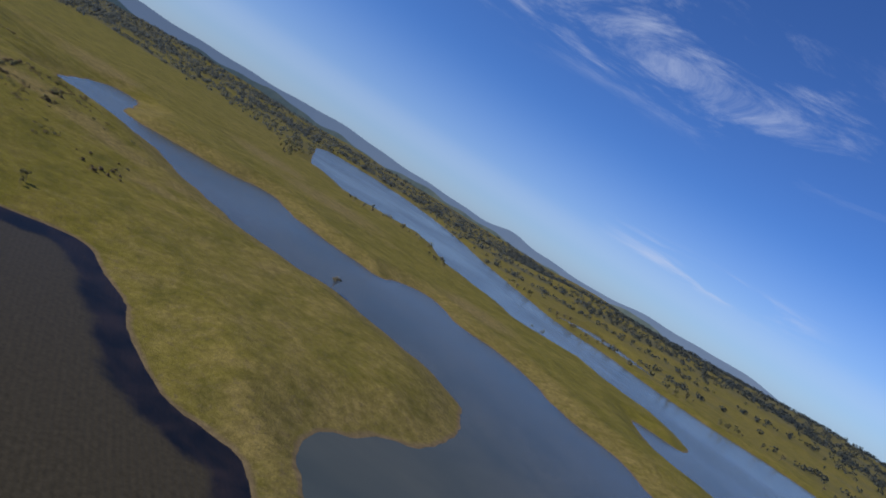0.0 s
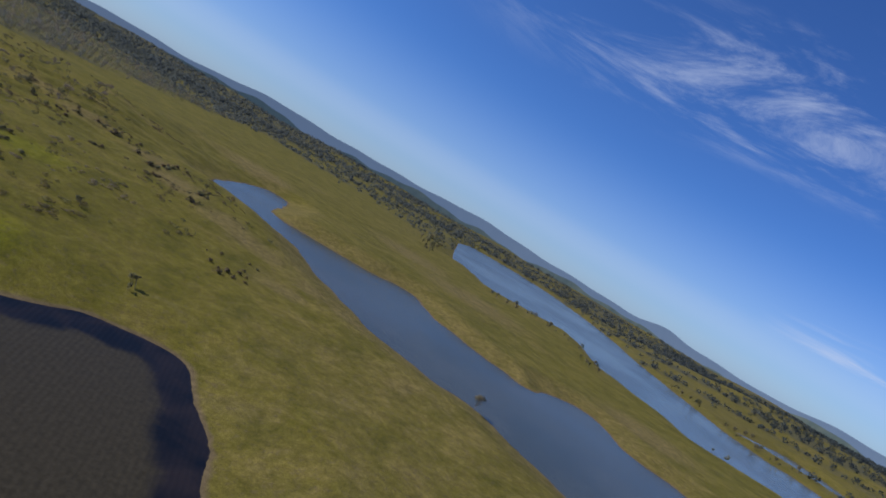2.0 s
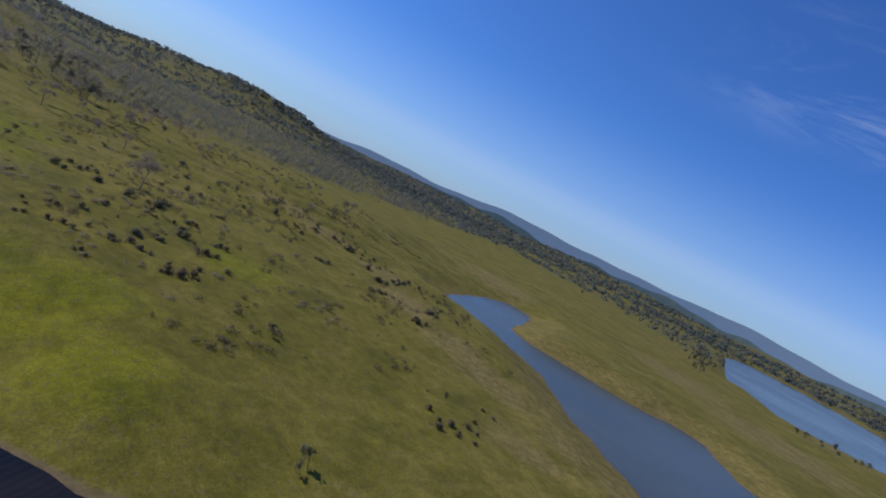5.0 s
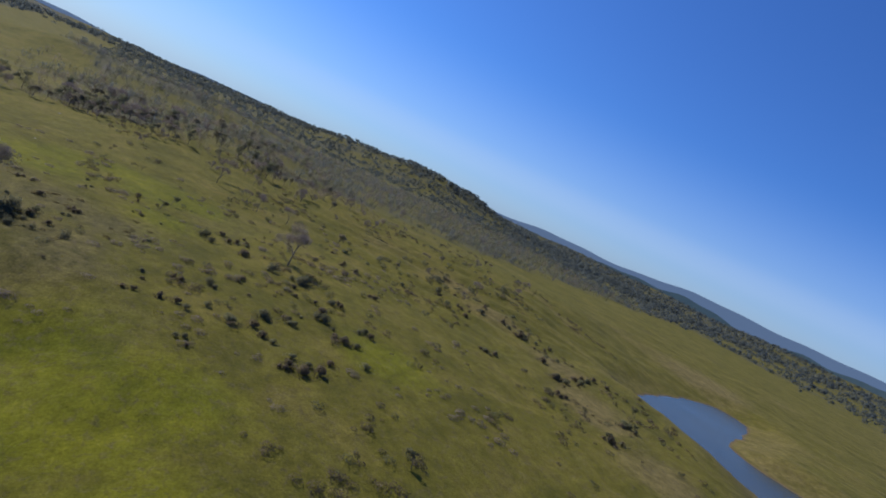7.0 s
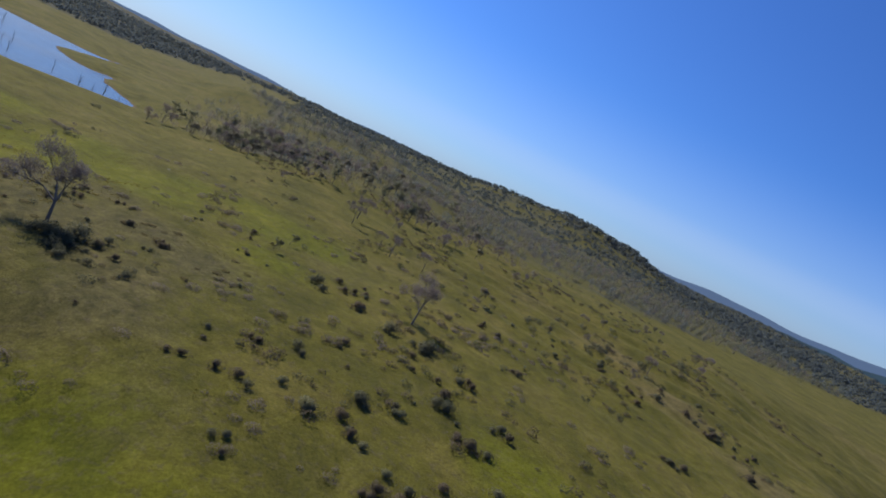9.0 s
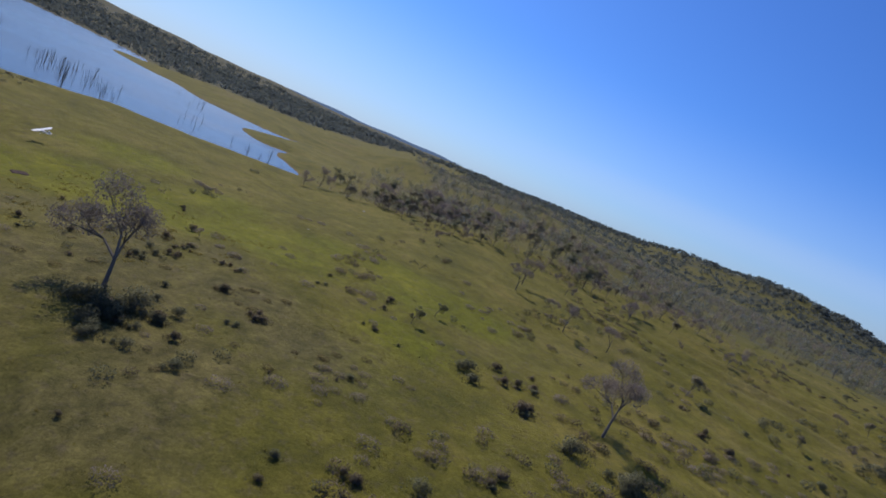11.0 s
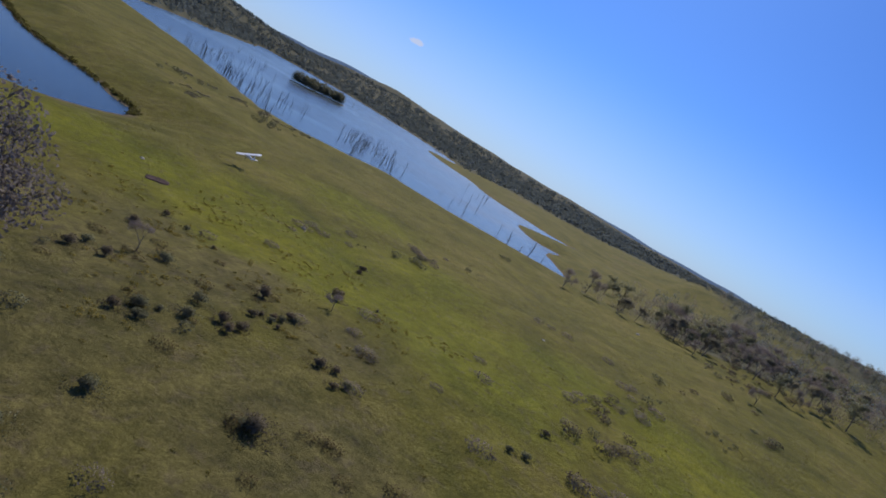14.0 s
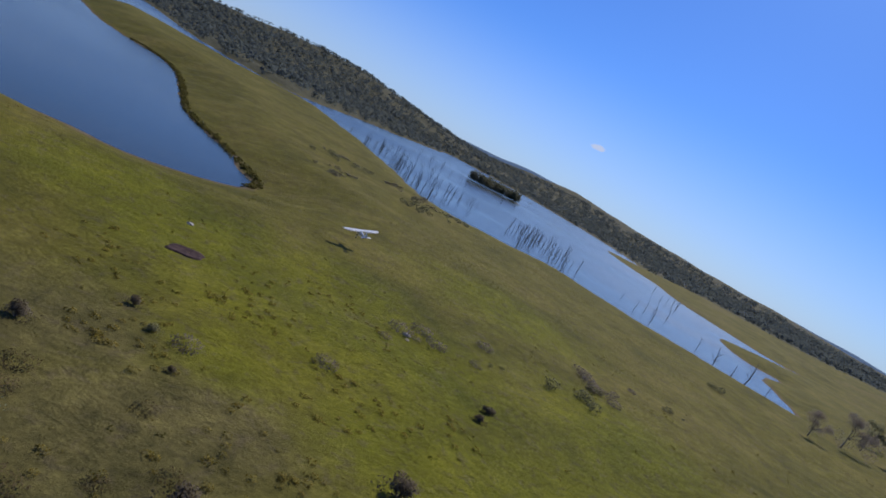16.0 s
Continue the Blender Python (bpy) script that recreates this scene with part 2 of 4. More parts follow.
LAGOON = [(-300, 196), (-277, 204), (-263, 210), (-245, 211), (-232, 209), (-217, 209), (-208, 214), (-197, 221), (-189, 228), (-186, 236), (-182, 245),
          (-178, 253), (-170, 254), (-160, 264), (-145, 266), (-128, 257), (-114, 246), (-93, 226), (-78, 210), (-65, 197), (-50, 188), (-39, 185),
          (-29, 182), (-21, 182), (-8, 170), (0, 140), (10, 60), (-10, -60), (-150, -70), (-290, 40), (-325, 150)]
BAY = [(-490, -760), (-512, -660), (-552, -648), (-577, -598), (-604, -575), (-629, -519), (-669, -528), (-690, -486), (-703, -452), (-695, -367), (-689, -299),
       (-674, -223), (-651, -144), (-652, -119), (-662, -100), (-676, -86), (-698, -71), (-714, -59), (-719, -37), (-720, -13), (-726, 6), (-731, 25),
       (-742, 40), (-749, 53), (-756, 66), (-790, 79), (-826, 53), (-881, 9), (-948, 6), (-916, -24), (-991, -88), (-1047, -83), (-1169, -58)]
BAY += [(-1113, -78), (-1128, -133), (-1146, -195), (-1175, -257), (-1268, -345), (-1300, -430), (-1400, -570), (-1485, -628), (-1502, -560), (-1620, -640), (-1760, -840),
       (-1850, -1020), (-1930, -1250), (-2000, -1480), (-1990, -1690), (-1890, -1900), (-1760, -1800), (-1560, -1510), (-1280, -1230), (-1150, -1090), (-964, -925), (-846, -790),
       (-760, -690), (-715, -660), (-675, -690), (-640, -760), (-600, -900), (-580, -1500), (-420, -1500), (-430, -900)]
POND = [(-489, 2), (-488, -10), (-487, -26), (-486, -44), (-482, -63), (-478, -87), (-480, -115), (-487, -168), (-493, -228), (-490, -281), (-478, -299),
        (-462, -323), (-450, -360), (-439, -468), (-437, -560), (-455, -660), (-500, -740), (-520, -1400), (-250, -1400), (-200, -400), (-260, -60), (-360, -5),
        (-407, 3), (-425, 9), (-443, 19), (-460, 21), (-470, 18), (-480, 12)]
WATERS = [RIVER, FAR_RIVER, LAGOON, BAY, POND, BACKWATER]

# ground heights known at a few places: x, y, height
KNOLLS = [(-377, 184, 16), (-393, 294, 19), (-235, 332, 4), (-197, 286, 3), (-208, 414, 5), (-399, 477, 12), (-607, 281, 20), (-311, 277, 12), (-344, 309, 13),
          (-584, 524, 28), (-636, 282, 19), (-429, 260, 14), (-617, 549, 21), (-524, 128, 11), (-449, 96, 4), (-493, 86, 8), (-650, 647, 25), (-469, 242, 14),
          (-696, 363, 23), (-535, 448, 15), (-401, 208, 15), (-365, 207, 14), (-415, 191, 12), (-655, 354, 20), (-443, 231, 11), (-492, 111, 6), (-593, -60, 6)]
KNOLLS += [(-732, 287, 32), (-878, 331, 40), (-1270, 299, 48), (-1374, 99, 42), (-837, 190, 22), (-625, 116, 5), (-494, 589, 6), (-525, 731, 5), (-810, 831, 16),
          (17, 812, 4), (-283, 1003, 5), (-977, 55, 3), (-1145, -38, 2), (-1089, -85, 1), (-844, 82, 4), (-749, 123, 5), (-1318, -44, 4)]
# far hills: x, y, radius, height
HILLS = [(-2950, 1350, 400, 80), (-2760, 1640, 200, 44), (1650, 2900, 600, 55), (2500, 3000, 450, 45), (3300, 2600, 700, 15),
         (700, 2500, 330, 45), (-1900, -3100, 420, 80), (-3600, -2850, 450, 68), (-3700, -1700, 500, 50), (-3600, -700, 500, 5),
         (-1300, -3000, 700, 68), (-3400, 300, 700, 20), (1250, 1900, 350, 40)]


def outline_distance(px, py, poly):
    """Signed distance to a closed outline: negative inside."""
    d = np.full(px.shape, 1e12)
    inside = np.zeros(px.shape, bool)
    for (ax, ay), (bx, by) in zip(poly, poly[1:] + poly[:1]):
        ex, ey = bx - ax, by - ay
        t = np.clip(((px - ax) * ex + (py - ay) * ey) / (ex * ex + ey * ey), 0, 1)
        d = np.minimum(d, (px - ax - t * ex) ** 2 + (py - ay - t * ey) ** 2)
        if ay != by:
            inside ^= ((ay > py) != (by > py)) & (px < (bx - ax) * (py - ay) / (by - ay) + ax)
    return np.where(inside, -1, 1) * np.sqrt(d)


def smooth(v, lo, hi):
    t = np.clip((v - lo) / (hi - lo), 0, 1)
    return t * t * (3 - 2 * t)


def rounded(poly, times=2):
    for _ in range(times):
        poly = [q for a, b in zip(poly, poly[1:] + poly[:1])
                for q in ((0.75 * a[0] + 0.25 * b[0], 0.75 * a[1] + 0.25 * b[1]), (0.25 * a[0] + 0.75 * b[0], 0.25 * a[1] + 0.75 * b[1]))]
    return poly


ROUND_WATERS = [rounded(w, 1) for w in WATERS]


def waves(x, y, size, seed):
    """A cheap smooth random field from a few sine waves, about -1 to 1."""
    r = random.Random(seed)
    out = 0 * x
    for _ in range(6):
        a, f, p = r.uniform(0, 6.28), 6.28 / size * r.uniform(0.6, 1.5), r.uniform(0, 6.28)
        out = out + np.sin((x * math.cos(a) + y * math.sin(a)) * f + p)
    return out / 3.5


def shore(x, y):
    wob = (2.0 * waves(x, y, 45, 3) + 1.2 * waves(x, y, 17, 4)) * (0.35 + 0.65 * smooth(x, -760, -650))
    d = np.full(np.shape(x), 1e9)
    for w in ROUND_WATERS:
        d = np.minimum(d, outline_distance(x, y, w))
    return d + wob


def land(x, y):
    """Height of the ground."""
    x, y = np.asarray(x, float), np.asarray(y, float)
    top, total = 4.0 * 2e-6 + 0 * x, 2e-6 + 0 * x
    for kx, ky, kz in KNOLLS:
        w = 1 / ((x - kx) ** 2 + (y - ky) ** 2 + 60 ** 2) ** 1.5 * 60
        top, total = top + w * kz, total + w
    h = top / total
    h = h + 0.5 * waves(x, y, 130, 1) + 0.25 * waves(x, y, 40, 2)
    # rills running down the scarp
    rill = np.abs(np.sin((x * 0.82 - y * 0.58 + 14 * waves(x, y, 120, 31)) * 2 * math.pi / 64))
    scarp = np.exp(-(((x + 575) / 140) ** 2 + ((y - 460) / 130) ** 2))
    h = h + scarp * 3.8 * (rill - 0.6)
    far = np.hypot(x + 300, y - 300)
    bearing = np.degrees(np.arctan2(-(x + 300), y - 300))
    ridge = smooth(bearing, 62, 80) * smooth(bearing, 150, 136)
    h = h + smooth(far, 2400, 4700) * (52 - 26 * smooth(bearing, 78, 92) * smooth(bearing, 132, 118) + 12 * waves(x, y, 900, 5) + ridge * 8)
    for hx, hy, hr, hz in HILLS:
        h = h + hz * np.exp(-((x - hx) ** 2 + (y - hy) ** 2) / (2 * hr * hr)) * (1 + 0.12 * waves(x, y, hr * 0.8, 6))
    d = shore(x, y)
    low = np.where(d < 0, np.maximum(-2.0, d * 0.12), 0.09 * d)
    rise = smooth(d, 0, 45 + 0.3 * np.maximum(0, -1050 - x) + 0.1 * np.maximum(0, -700 - y))
    ux, uy = -147 / 149, -25 / 149
    along = np.clip((x + 1078) * ux + (y + 662) * uy, 0, 149)
    islet = 1.6 - 0.12 * np.hypot(x + 1078 - along * ux, y + 662 - along * uy)
    low = np.maximum(low, np.maximum(islet, -2.0))
    return np.where(d < 0, low, np.minimum(low, 1.2) * (1 - rise) + np.maximum(h, 0.9) * rise)


# patches of ground cover: x, y, radius
LUSH = [(-463, 118, 24), (-483, 126, 24), (-452, 90, 22), (-480, 100, 20), (-494, 160, 24), (-512, 190, 24), (-516, 222, 22), (-506, 246, 22), (-476, 190, 20),
        (-486, 236, 20), (-500, 262, 20), (-440, 240, 18), (-297, 210, 26), (-270, 222, 24), (-236, 236, 22), (-280, 240, 20), (-335, 325, 20), (-541, 80, 26),
        (-440, 75, 20), (-520, 140, 22), (-484, 167, 24), (-470, 150, 20), (-490, 258, 18), (-445, 135, 13), (-402, 228, 14)]
DRY = [(-357, 462, 24), (-291, 452, 22), (-262, 447, 20), (-240, 449, 18), (-193, 443, 18), (-157, 443, 18), (-341, 456, 20), (-190, 404, 14),
       (-408, 483, 22), (-475, 471, 26), (-531, 463, 24),
       (-639, 617, 7), (-627, 618, 6), (-614, 620, 6), (-599, 620, 6), (-583, 617, 6), (-568, 614, 6), (-552, 614, 6), (-537, 616, 6), (74, 718, 60), (-184, 902, 90), (-332, 1000, 80), (-21, 490, 16), (-548, 829, 60)]

HEATHY = [(-416, 150, 13), (-430, 134, 12), (-413, 125, 13), (-427, 159, 12), (-441, 151, 10), (-388, 179, 20), (-404, 168, 20), (-415, 197, 20), (-401, 220, 20), (-366, 203, 20), (-432, 154, 14), (-379, 158, 20), (-347, 207, 18), (-442, 177, 12)]


def patches(x, y, spots):
    out = 0 * x
    for px, py, r in spots:
        out = np.maximum(out, np.exp(-((x - px) ** 2 + (y - py) ** 2) / (r * r)))
    return out


def wooded(x, y):
    """How thickly trees stand, 0 to 1."""
    x, y = np.asarray(x, float), np.asarray(y, float)
    edge = -700 - 0.4 * np.maximum(y - 330, 0) - 30 * waves(x, y, 160, 11)
    up = smooth(edge - x, 0, 60) * smooth(y - np.where(x > -900, 112, 50), 0, 50)
    up = up * (0.4 + 0.6 * smooth(waves(x, y, 170, 12) + 0.6 * waves(x, y, 60, 16), -0.2, 0.6))
    west = smooth(-1500 - x, 0, 120) * smooth(-170 - y, 0, 60)
    south = smooth(-600 - y, 0, 50) * smooth(-520 - x, 0, 40)
    north = smooth(y - 1500 - 0.15 * np.abs(x + 400), 0, 260) * smooth(waves(0.4 * x, y, 230, 13) + 0.4 * waves(x, y, 90, 18), -0.05, 0.45)
    east = 0.6 * smooth(x - 420, 0, 150) * smooth(y - 1080, 0, 160) * smooth(waves(0.5 * x, y, 220, 14) + 0.3 * waves(x, y, 80, 19), 0.0, 0.45)
    far = np.hypot(x + 300, y - 300)
    rim = smooth(far, 2200, 3100) * (0.12 + 0.88 * smooth(waves(x, y, 420, 15) + 0.5 * waves(x, y, 150, 17), -0.2, 0.6))
    meadow = smooth(np.hypot((x + 1130) / 300, (y + 60) / 220), 0.85, 1.1)
    meadow = 0.22 + 0.78 * meadow
    return np.maximum.reduce([up * meadow, west * meadow, south, north * 0.85, east * 0.8, rim]) * (shore(x, y) > 4)


def tan_flats(x, y):
    """How far the grass has dried off: along the river banks, on the point and on the far flats."""
    d = outline_distance(x, y, ROUND_WATERS[0])
    bank = 0.58 * smooth(d, 75, 15) * smooth(x, -560, -380)
    point = 0.36 * smooth(x, -250, -90) * smooth(y, 560, 420)
    far = 0.14 * smooth(y - 0.45 * x, 600, 760) + 0.16 * smooth(y, 900, 1400)
    return np.maximum.reduce([bank, point, far * smooth(x, -800, -500)])


def graded(lo, fine_lo, fine_hi, hi, step, grow):
    out = list(np.arange(fine_lo, fine_hi, step))
    s, v = step, fine_hi
    while v < hi:
        out.append(v)
        s = min(s * grow, 70)
        v += s
    out.append(hi)
    s, v, left = step, fine_lo, []
    while v > lo:
        s = min(s * grow, 70)
        v -= s
        left.append(max(v, lo))
    return np.array(left[::-1] + out)


def make_ground():
    xs, ys = graded(-4900, -1500, 320, 4900, 6.5, 1.03), graded(-4900, -520, 900, 4900, 6.5, 1.03)
    gx, gy = np.meshgrid(xs, ys)
    gz = land(gx, gy)
    nx, ny = len(xs), len(ys)
    verts = np.stack([gx, gy, gz], -1).reshape(-1, 3)
    i = np.arange(nx * ny).reshape(ny, nx)
    faces = np.stack([i[:-1, :-1], i[:-1, 1:], i[1:, 1:], i[1:, :-1]], -1).reshape(-1, 4)
    me = bpy.data.meshes.new("ground")
    me.from_pydata(verts.tolist(), [], faces.tolist())
    me.shade_smooth()
    cover = np.stack([patches(gx, gy, LUSH), np.maximum(patches(gx, gy, DRY), tan_flats(gx, gy)), 0.8 * wooded(gx, gy), patches(gx, gy, HEATHY)], -1)
    layer = me.attributes.new("cover", "FLOAT_COLOR", "POINT")
    layer.data.foreach_set("color", cover.astype(np.float32).ravel())
    me.materials.append(GROUND)
    return tagged(new("ground", me), "green and tan river pasture with low banks", "ground", kind="structure")


ground = make_ground()


def make_water():
    me = bpy.data.meshes.new("water")
    n, s = 40, 4900
    v = [(-s + 2 * s * i / n, -s + 2 * s * j / n, 0.0) for j in range(n + 1) for i in range(n + 1)]
    f = [(j * (n + 1) + i, j * (n + 1) + i + 1, (j + 1) * (n + 1) + i + 1, (j + 1) * (n + 1) + i) for j in range(n) for i in range(n)]
    me.from_pydata(v, [], f)
    me.materials.append(WATER)
    return tagged(new("water", me), "blue-grey lake and river water, lightly rippled", "water", kind="structure")


water = make_water()


def make_lagoon():
    xs, ys = np.arange(-345, 30, 4.0), np.arange(-85, 285, 4.0)
    gx, gy = np.meshgrid(xs, ys)
    d = outline_distance(gx, gy, ROUND_WATERS[2])
    i = np.arange(gx.size).reshape(gx.shape)
    faces = np.stack([i[:-1, :-1], i[:-1, 1:], i[1:, 1:], i[1:, :-1]], -1).reshape(-1, 4)
    faces = faces[d.ravel()[faces].min(1) < 5]
    me = bpy.data.meshes.new("lagoon_water")
    me.from_pydata(np.stack([gx, gy, 0 * gx + 0.04], -1).reshape(-1, 3).tolist(), [], faces.tolist())
    layer = me.attributes.new("offshore", "FLOAT", "POINT")
    layer.data.foreach_set("value", (-d).astype(np.float32).ravel())
    me.materials.append(LAGOON_WATER)
    return tagged(new("lagoon_water", me), "dark brown lagoon water, blue-black towards the shore", "water", kind="structure")


make_lagoon()


def make_distance():
    """The ranges all round, some kilometres off, with blue haze painted on as glow."""
    m, nd, lk, b = material("haze_glow_range", 1.0, 0, 0.0)
    # haze is put in through emission and a bluish base colour
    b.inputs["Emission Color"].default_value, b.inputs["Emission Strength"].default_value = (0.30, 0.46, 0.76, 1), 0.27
    geo = nd.new("ShaderNodeNewGeometry")
    lk.new(ramp(nd, lk, noise_node(nd, lk, geo.outputs["Position"], 0.004, 6), [(0.35, (0.04, 0.06, 0.09)), (0.65, (0.06, 0.08, 0.11))]), b.inputs["Base Color"])
    n, rows = 720, []
    for i in range(n):
        a = 360 * i / n - 180
        u = math.radians(a)
        z = 68 + 10 * math.sin(3 * u + 1) + 9 * math.sin(11 * u) + 6 * math.sin(29 * u + 2) + 3 * math.sin(71 * u)
        for mid, wide, up in ((-33, 6, 95), (-24, 4, 40), (-9, 2.2, 40), (-10, 12, 45), (14, 14, 85), (34, 10, 75), (52, 6, 45), (134, 12, 62), (110, 22, -12), (82, 8, 12)):
            z += up * math.exp(-((a - mid) / wide) ** 2)
        rows.append((-300 - math.sin(u) * 4560, 300 + math.cos(u) * 4560, z))
    # a lower, greener fold in front of the far one, haze again as glow
    front, nd, lk, b = material("haze_glow_foothills", 1.0, 0, 0.0)
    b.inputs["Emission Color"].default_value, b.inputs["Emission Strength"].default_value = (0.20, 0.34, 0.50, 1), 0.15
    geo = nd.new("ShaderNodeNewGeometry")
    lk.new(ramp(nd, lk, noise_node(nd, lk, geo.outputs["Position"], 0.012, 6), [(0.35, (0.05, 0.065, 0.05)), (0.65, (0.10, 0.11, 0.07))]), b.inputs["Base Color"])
    low = []
    for i, (x, y, z) in enumerate(rows):
        u = math.radians(360 * i / n - 180)
        q = 0.56 + 0.13 * math.sin(17 * u + 2) + 0.07 * math.sin(43 * u) + 0.04 * math.sin(97 * u + 1)
        low.append((-300 + (x + 300) * 0.985, 300 + (y - 300) * 0.985, z * q))
    v, f = [], []
    for line in (rows, low):
        s = len(v)
        v += [(x, y, -5) for x, y, _ in line] + line + [(x * 1.01, y * 1.01, -5) for x, y, _ in line]
        f += [(s + k * n + i, s + k * n + (i + 1) % n, s + (k + 1) * n + (i + 1) % n, s + (k + 1) * n + i) for k in (0, 1) for i in range(n)]
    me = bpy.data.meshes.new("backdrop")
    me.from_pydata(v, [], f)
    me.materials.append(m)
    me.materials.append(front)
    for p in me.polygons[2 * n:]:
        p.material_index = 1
    return tagged(new("backdrop", me), "ranges on the horizon, blue haze painted on as glow", "hills", kind="structure")


make_distance()


# ---- plants: materials ----
def plant_material(name, a, b_, rough=0.8, through=0.0):
    m, nd, lk, b = material(name, rough, 0, 0.15)
    geo = nd.new("ShaderNodeNewGeometry")
    c = ramp(nd, lk, geo.outputs["Random Per Island"], [(0.1, a), (0.9, b_)])
    info = nd.new("ShaderNodeObjectInfo")
    c = mix(nd, lk, 0.5, c, ramp(nd, lk, info.outputs["Random"], [(0.0, (0.6, 0.62, 0.6)), (1.0, (1.25, 1.15, 1.05))]), "MULTIPLY")
    lk.new(c, b.inputs["Base Color"])
    if through:
        glow = nd.new("ShaderNodeBsdfTranslucent")
        lk.new(c, glow.inputs["Color"])
        both = nd.new("ShaderNodeMixShader")
        both.inputs[0].default_value = through
        lk.new(b.outputs[0], both.inputs[1])
        lk.new(glow.outputs[0], both.inputs[2])
        lk.new(both.outputs[0], nd["Material Output"].inputs["Surface"])
    return m


LEAF_GREEN = plant_material("gum_leaves", (0.13, 0.145, 0.085), (0.22, 0.225, 0.135), 0.8, 0.4)
LEAF_DARK = plant_material("scrub_leaves", (0.097, 0.105, 0.068), (0.170, 0.175, 0.110), 0.8, 0.4)
LEAF_GREY = plant_material("grey_scrub_leaves", (0.145, 0.14, 0.10), (0.245, 0.23, 0.165), 0.8, 0.4)
LEAF_DRY = plant_material("dry_scrub_leaves", (0.10, 0.086, 0.062), (0.175, 0.148, 0.105), 0.8, 0.4)
# distance haze is put into these two blue-tinted leaf colours
LEAF_GUM_HAZE = plant_material("haze_blue_gum_leaves", (0.12, 0.145, 0.15), (0.20, 0.225, 0.22), 0.9, 0.4)
FAR_GUM_HAZE = plant_material("haze_tinted_gum_leaves", (0.090, 0.112, 0.115), (0.122, 0.146, 0.144), 0.9, 0.6)
TWIG = plant_material("bare_twigs", (0.19, 0.16, 0.145), (0.30, 0.26, 0.235), 0.8, 0.5)
BARK = plant_material("grey_bark", (0.10, 0.085, 0.07), (0.20, 0.175, 0.15))
DEAD = plant_material("weathered_dead_wood", (0.062, 0.058, 0.057), (0.11, 0.102, 0.096))
HEATH = plant_material("golden_heath", (0.135, 0.108, 0.055), (0.215, 0.17, 0.09), 0.85, 0.55)
STRAW = plant_material("dry_grass", (0.16, 0.14, 0.03), (0.26, 0.21, 0.055), 0.8, 0.5)
REED = plant_material("reeds", (0.095, 0.092, 0.024), (0.17, 0.15, 0.045), 0.8, 0.5)


def array_mesh(name, verts, faces, mat, normals=None):
    me = bpy.data.meshes.new(name)
    v, f = np.asarray(verts, float), np.asarray(faces)
    if normals is not None:     # turn each clump's face outward
        side = (np.cross(v[f[:, 1]] - v[f[:, 0]], v[f[:, 2]] - v[f[:, 0]]) * normals[f[:, 0]]).sum(1)
        f = np.where(side[:, None] < 0, f[:, ::-1], f)
    me.from_pydata(v.tolist(), [], [tuple(q) for q in f.tolist()])
    me.materials.append(mat)
    if normals is not None:
        me.shade_smooth()
        me.normals_split_custom_set_from_vertices(normals.tolist())
    return me


def outward(points, centre, lift=0.45, per=4):
    """Normals for leaf clumps that face away from the middle of their plant."""
    d = points - centre
    d = d / (np.linalg.norm(d, axis=-1, keepdims=True) + 1e-6)
    d[..., 2] += lift
    d /= np.linalg.norm(d, axis=-1, keepdims=True)
    return np.repeat(d.reshape(-1, 3), per, 0)


def child(name, me, parent, label=""):
    ob = new(name, me)
    ob.parent = parent
    if label:
        ob["label"] = label
    return ob


class Sticks:
    """Tapered limbs, gathered into one mesh."""

    def __init__(self):
        self.v, self.f = [], []

    def add(self, a, b, ra, rb, sides=5):
        a, b = Vector(a), Vector(b)
        d = (b - a).normalized()
        u = d.orthogonal().normalized()
        w = d.cross(u)
        n = len(self.v)
        for c, r in ((a, ra), (b, rb)):
            for k in range(sides):
                t = 2 * math.pi * k / sides
                self.v.append(tuple(c + (u * math.cos(t) + w * math.sin(t)) * r))
        for k in range(sides):
            j = (k + 1) % sides
            self.f.append((n + k, n + j, n + sides + j, n + sides + k))
        return b

    def mesh(self, name, mat):
        me = bpy.data.meshes.new(name)
        me.from_pydata(self.v, [], self.f)
        me.materials.append(mat)
        return me


def leaf_cards(points, size, rng, flat=0.0):
    """Small folded leaf clumps, two triangles each, at the given places."""
    n = len(points)
    a = rng.normal(size=(n, 3))
    a[:, 2] *= 1 - flat
    a /= np.linalg.norm(a, axis=1)[:, None]
    b = np.cross(a, rng.normal(size=(n, 3)))
    b /= np.linalg.norm(b, axis=1)[:, None]
    c = np.cross(a, b)
    s = size * rng.uniform(0.55, 1.35, (n, 1))
    p = np.asarray(points)
    v = np.stack([p - a * s, p + b * s * rng.uniform(0.5, 0.9, (n, 1)) + c * s * 0.3, p + a * s, p - b * s * rng.uniform(0.5, 0.9, (n, 1)) + c * s * 0.3], 1)
    i = np.arange(4 * n).reshape(n, 4)
    return v.reshape(-1, 3), np.concatenate([i[:, [0, 1, 2]], i[:, [0, 2, 3]]])


def in_blob(rng, n, centre, r):
    d = rng.normal(size=(n, 3))
    d /= np.linalg.norm(d, axis=1)[:, None]
    return np.asarray(centre) + d * np.asarray(r) * (rng.uniform(0.25, 1, (n, 1)) ** 0.45)


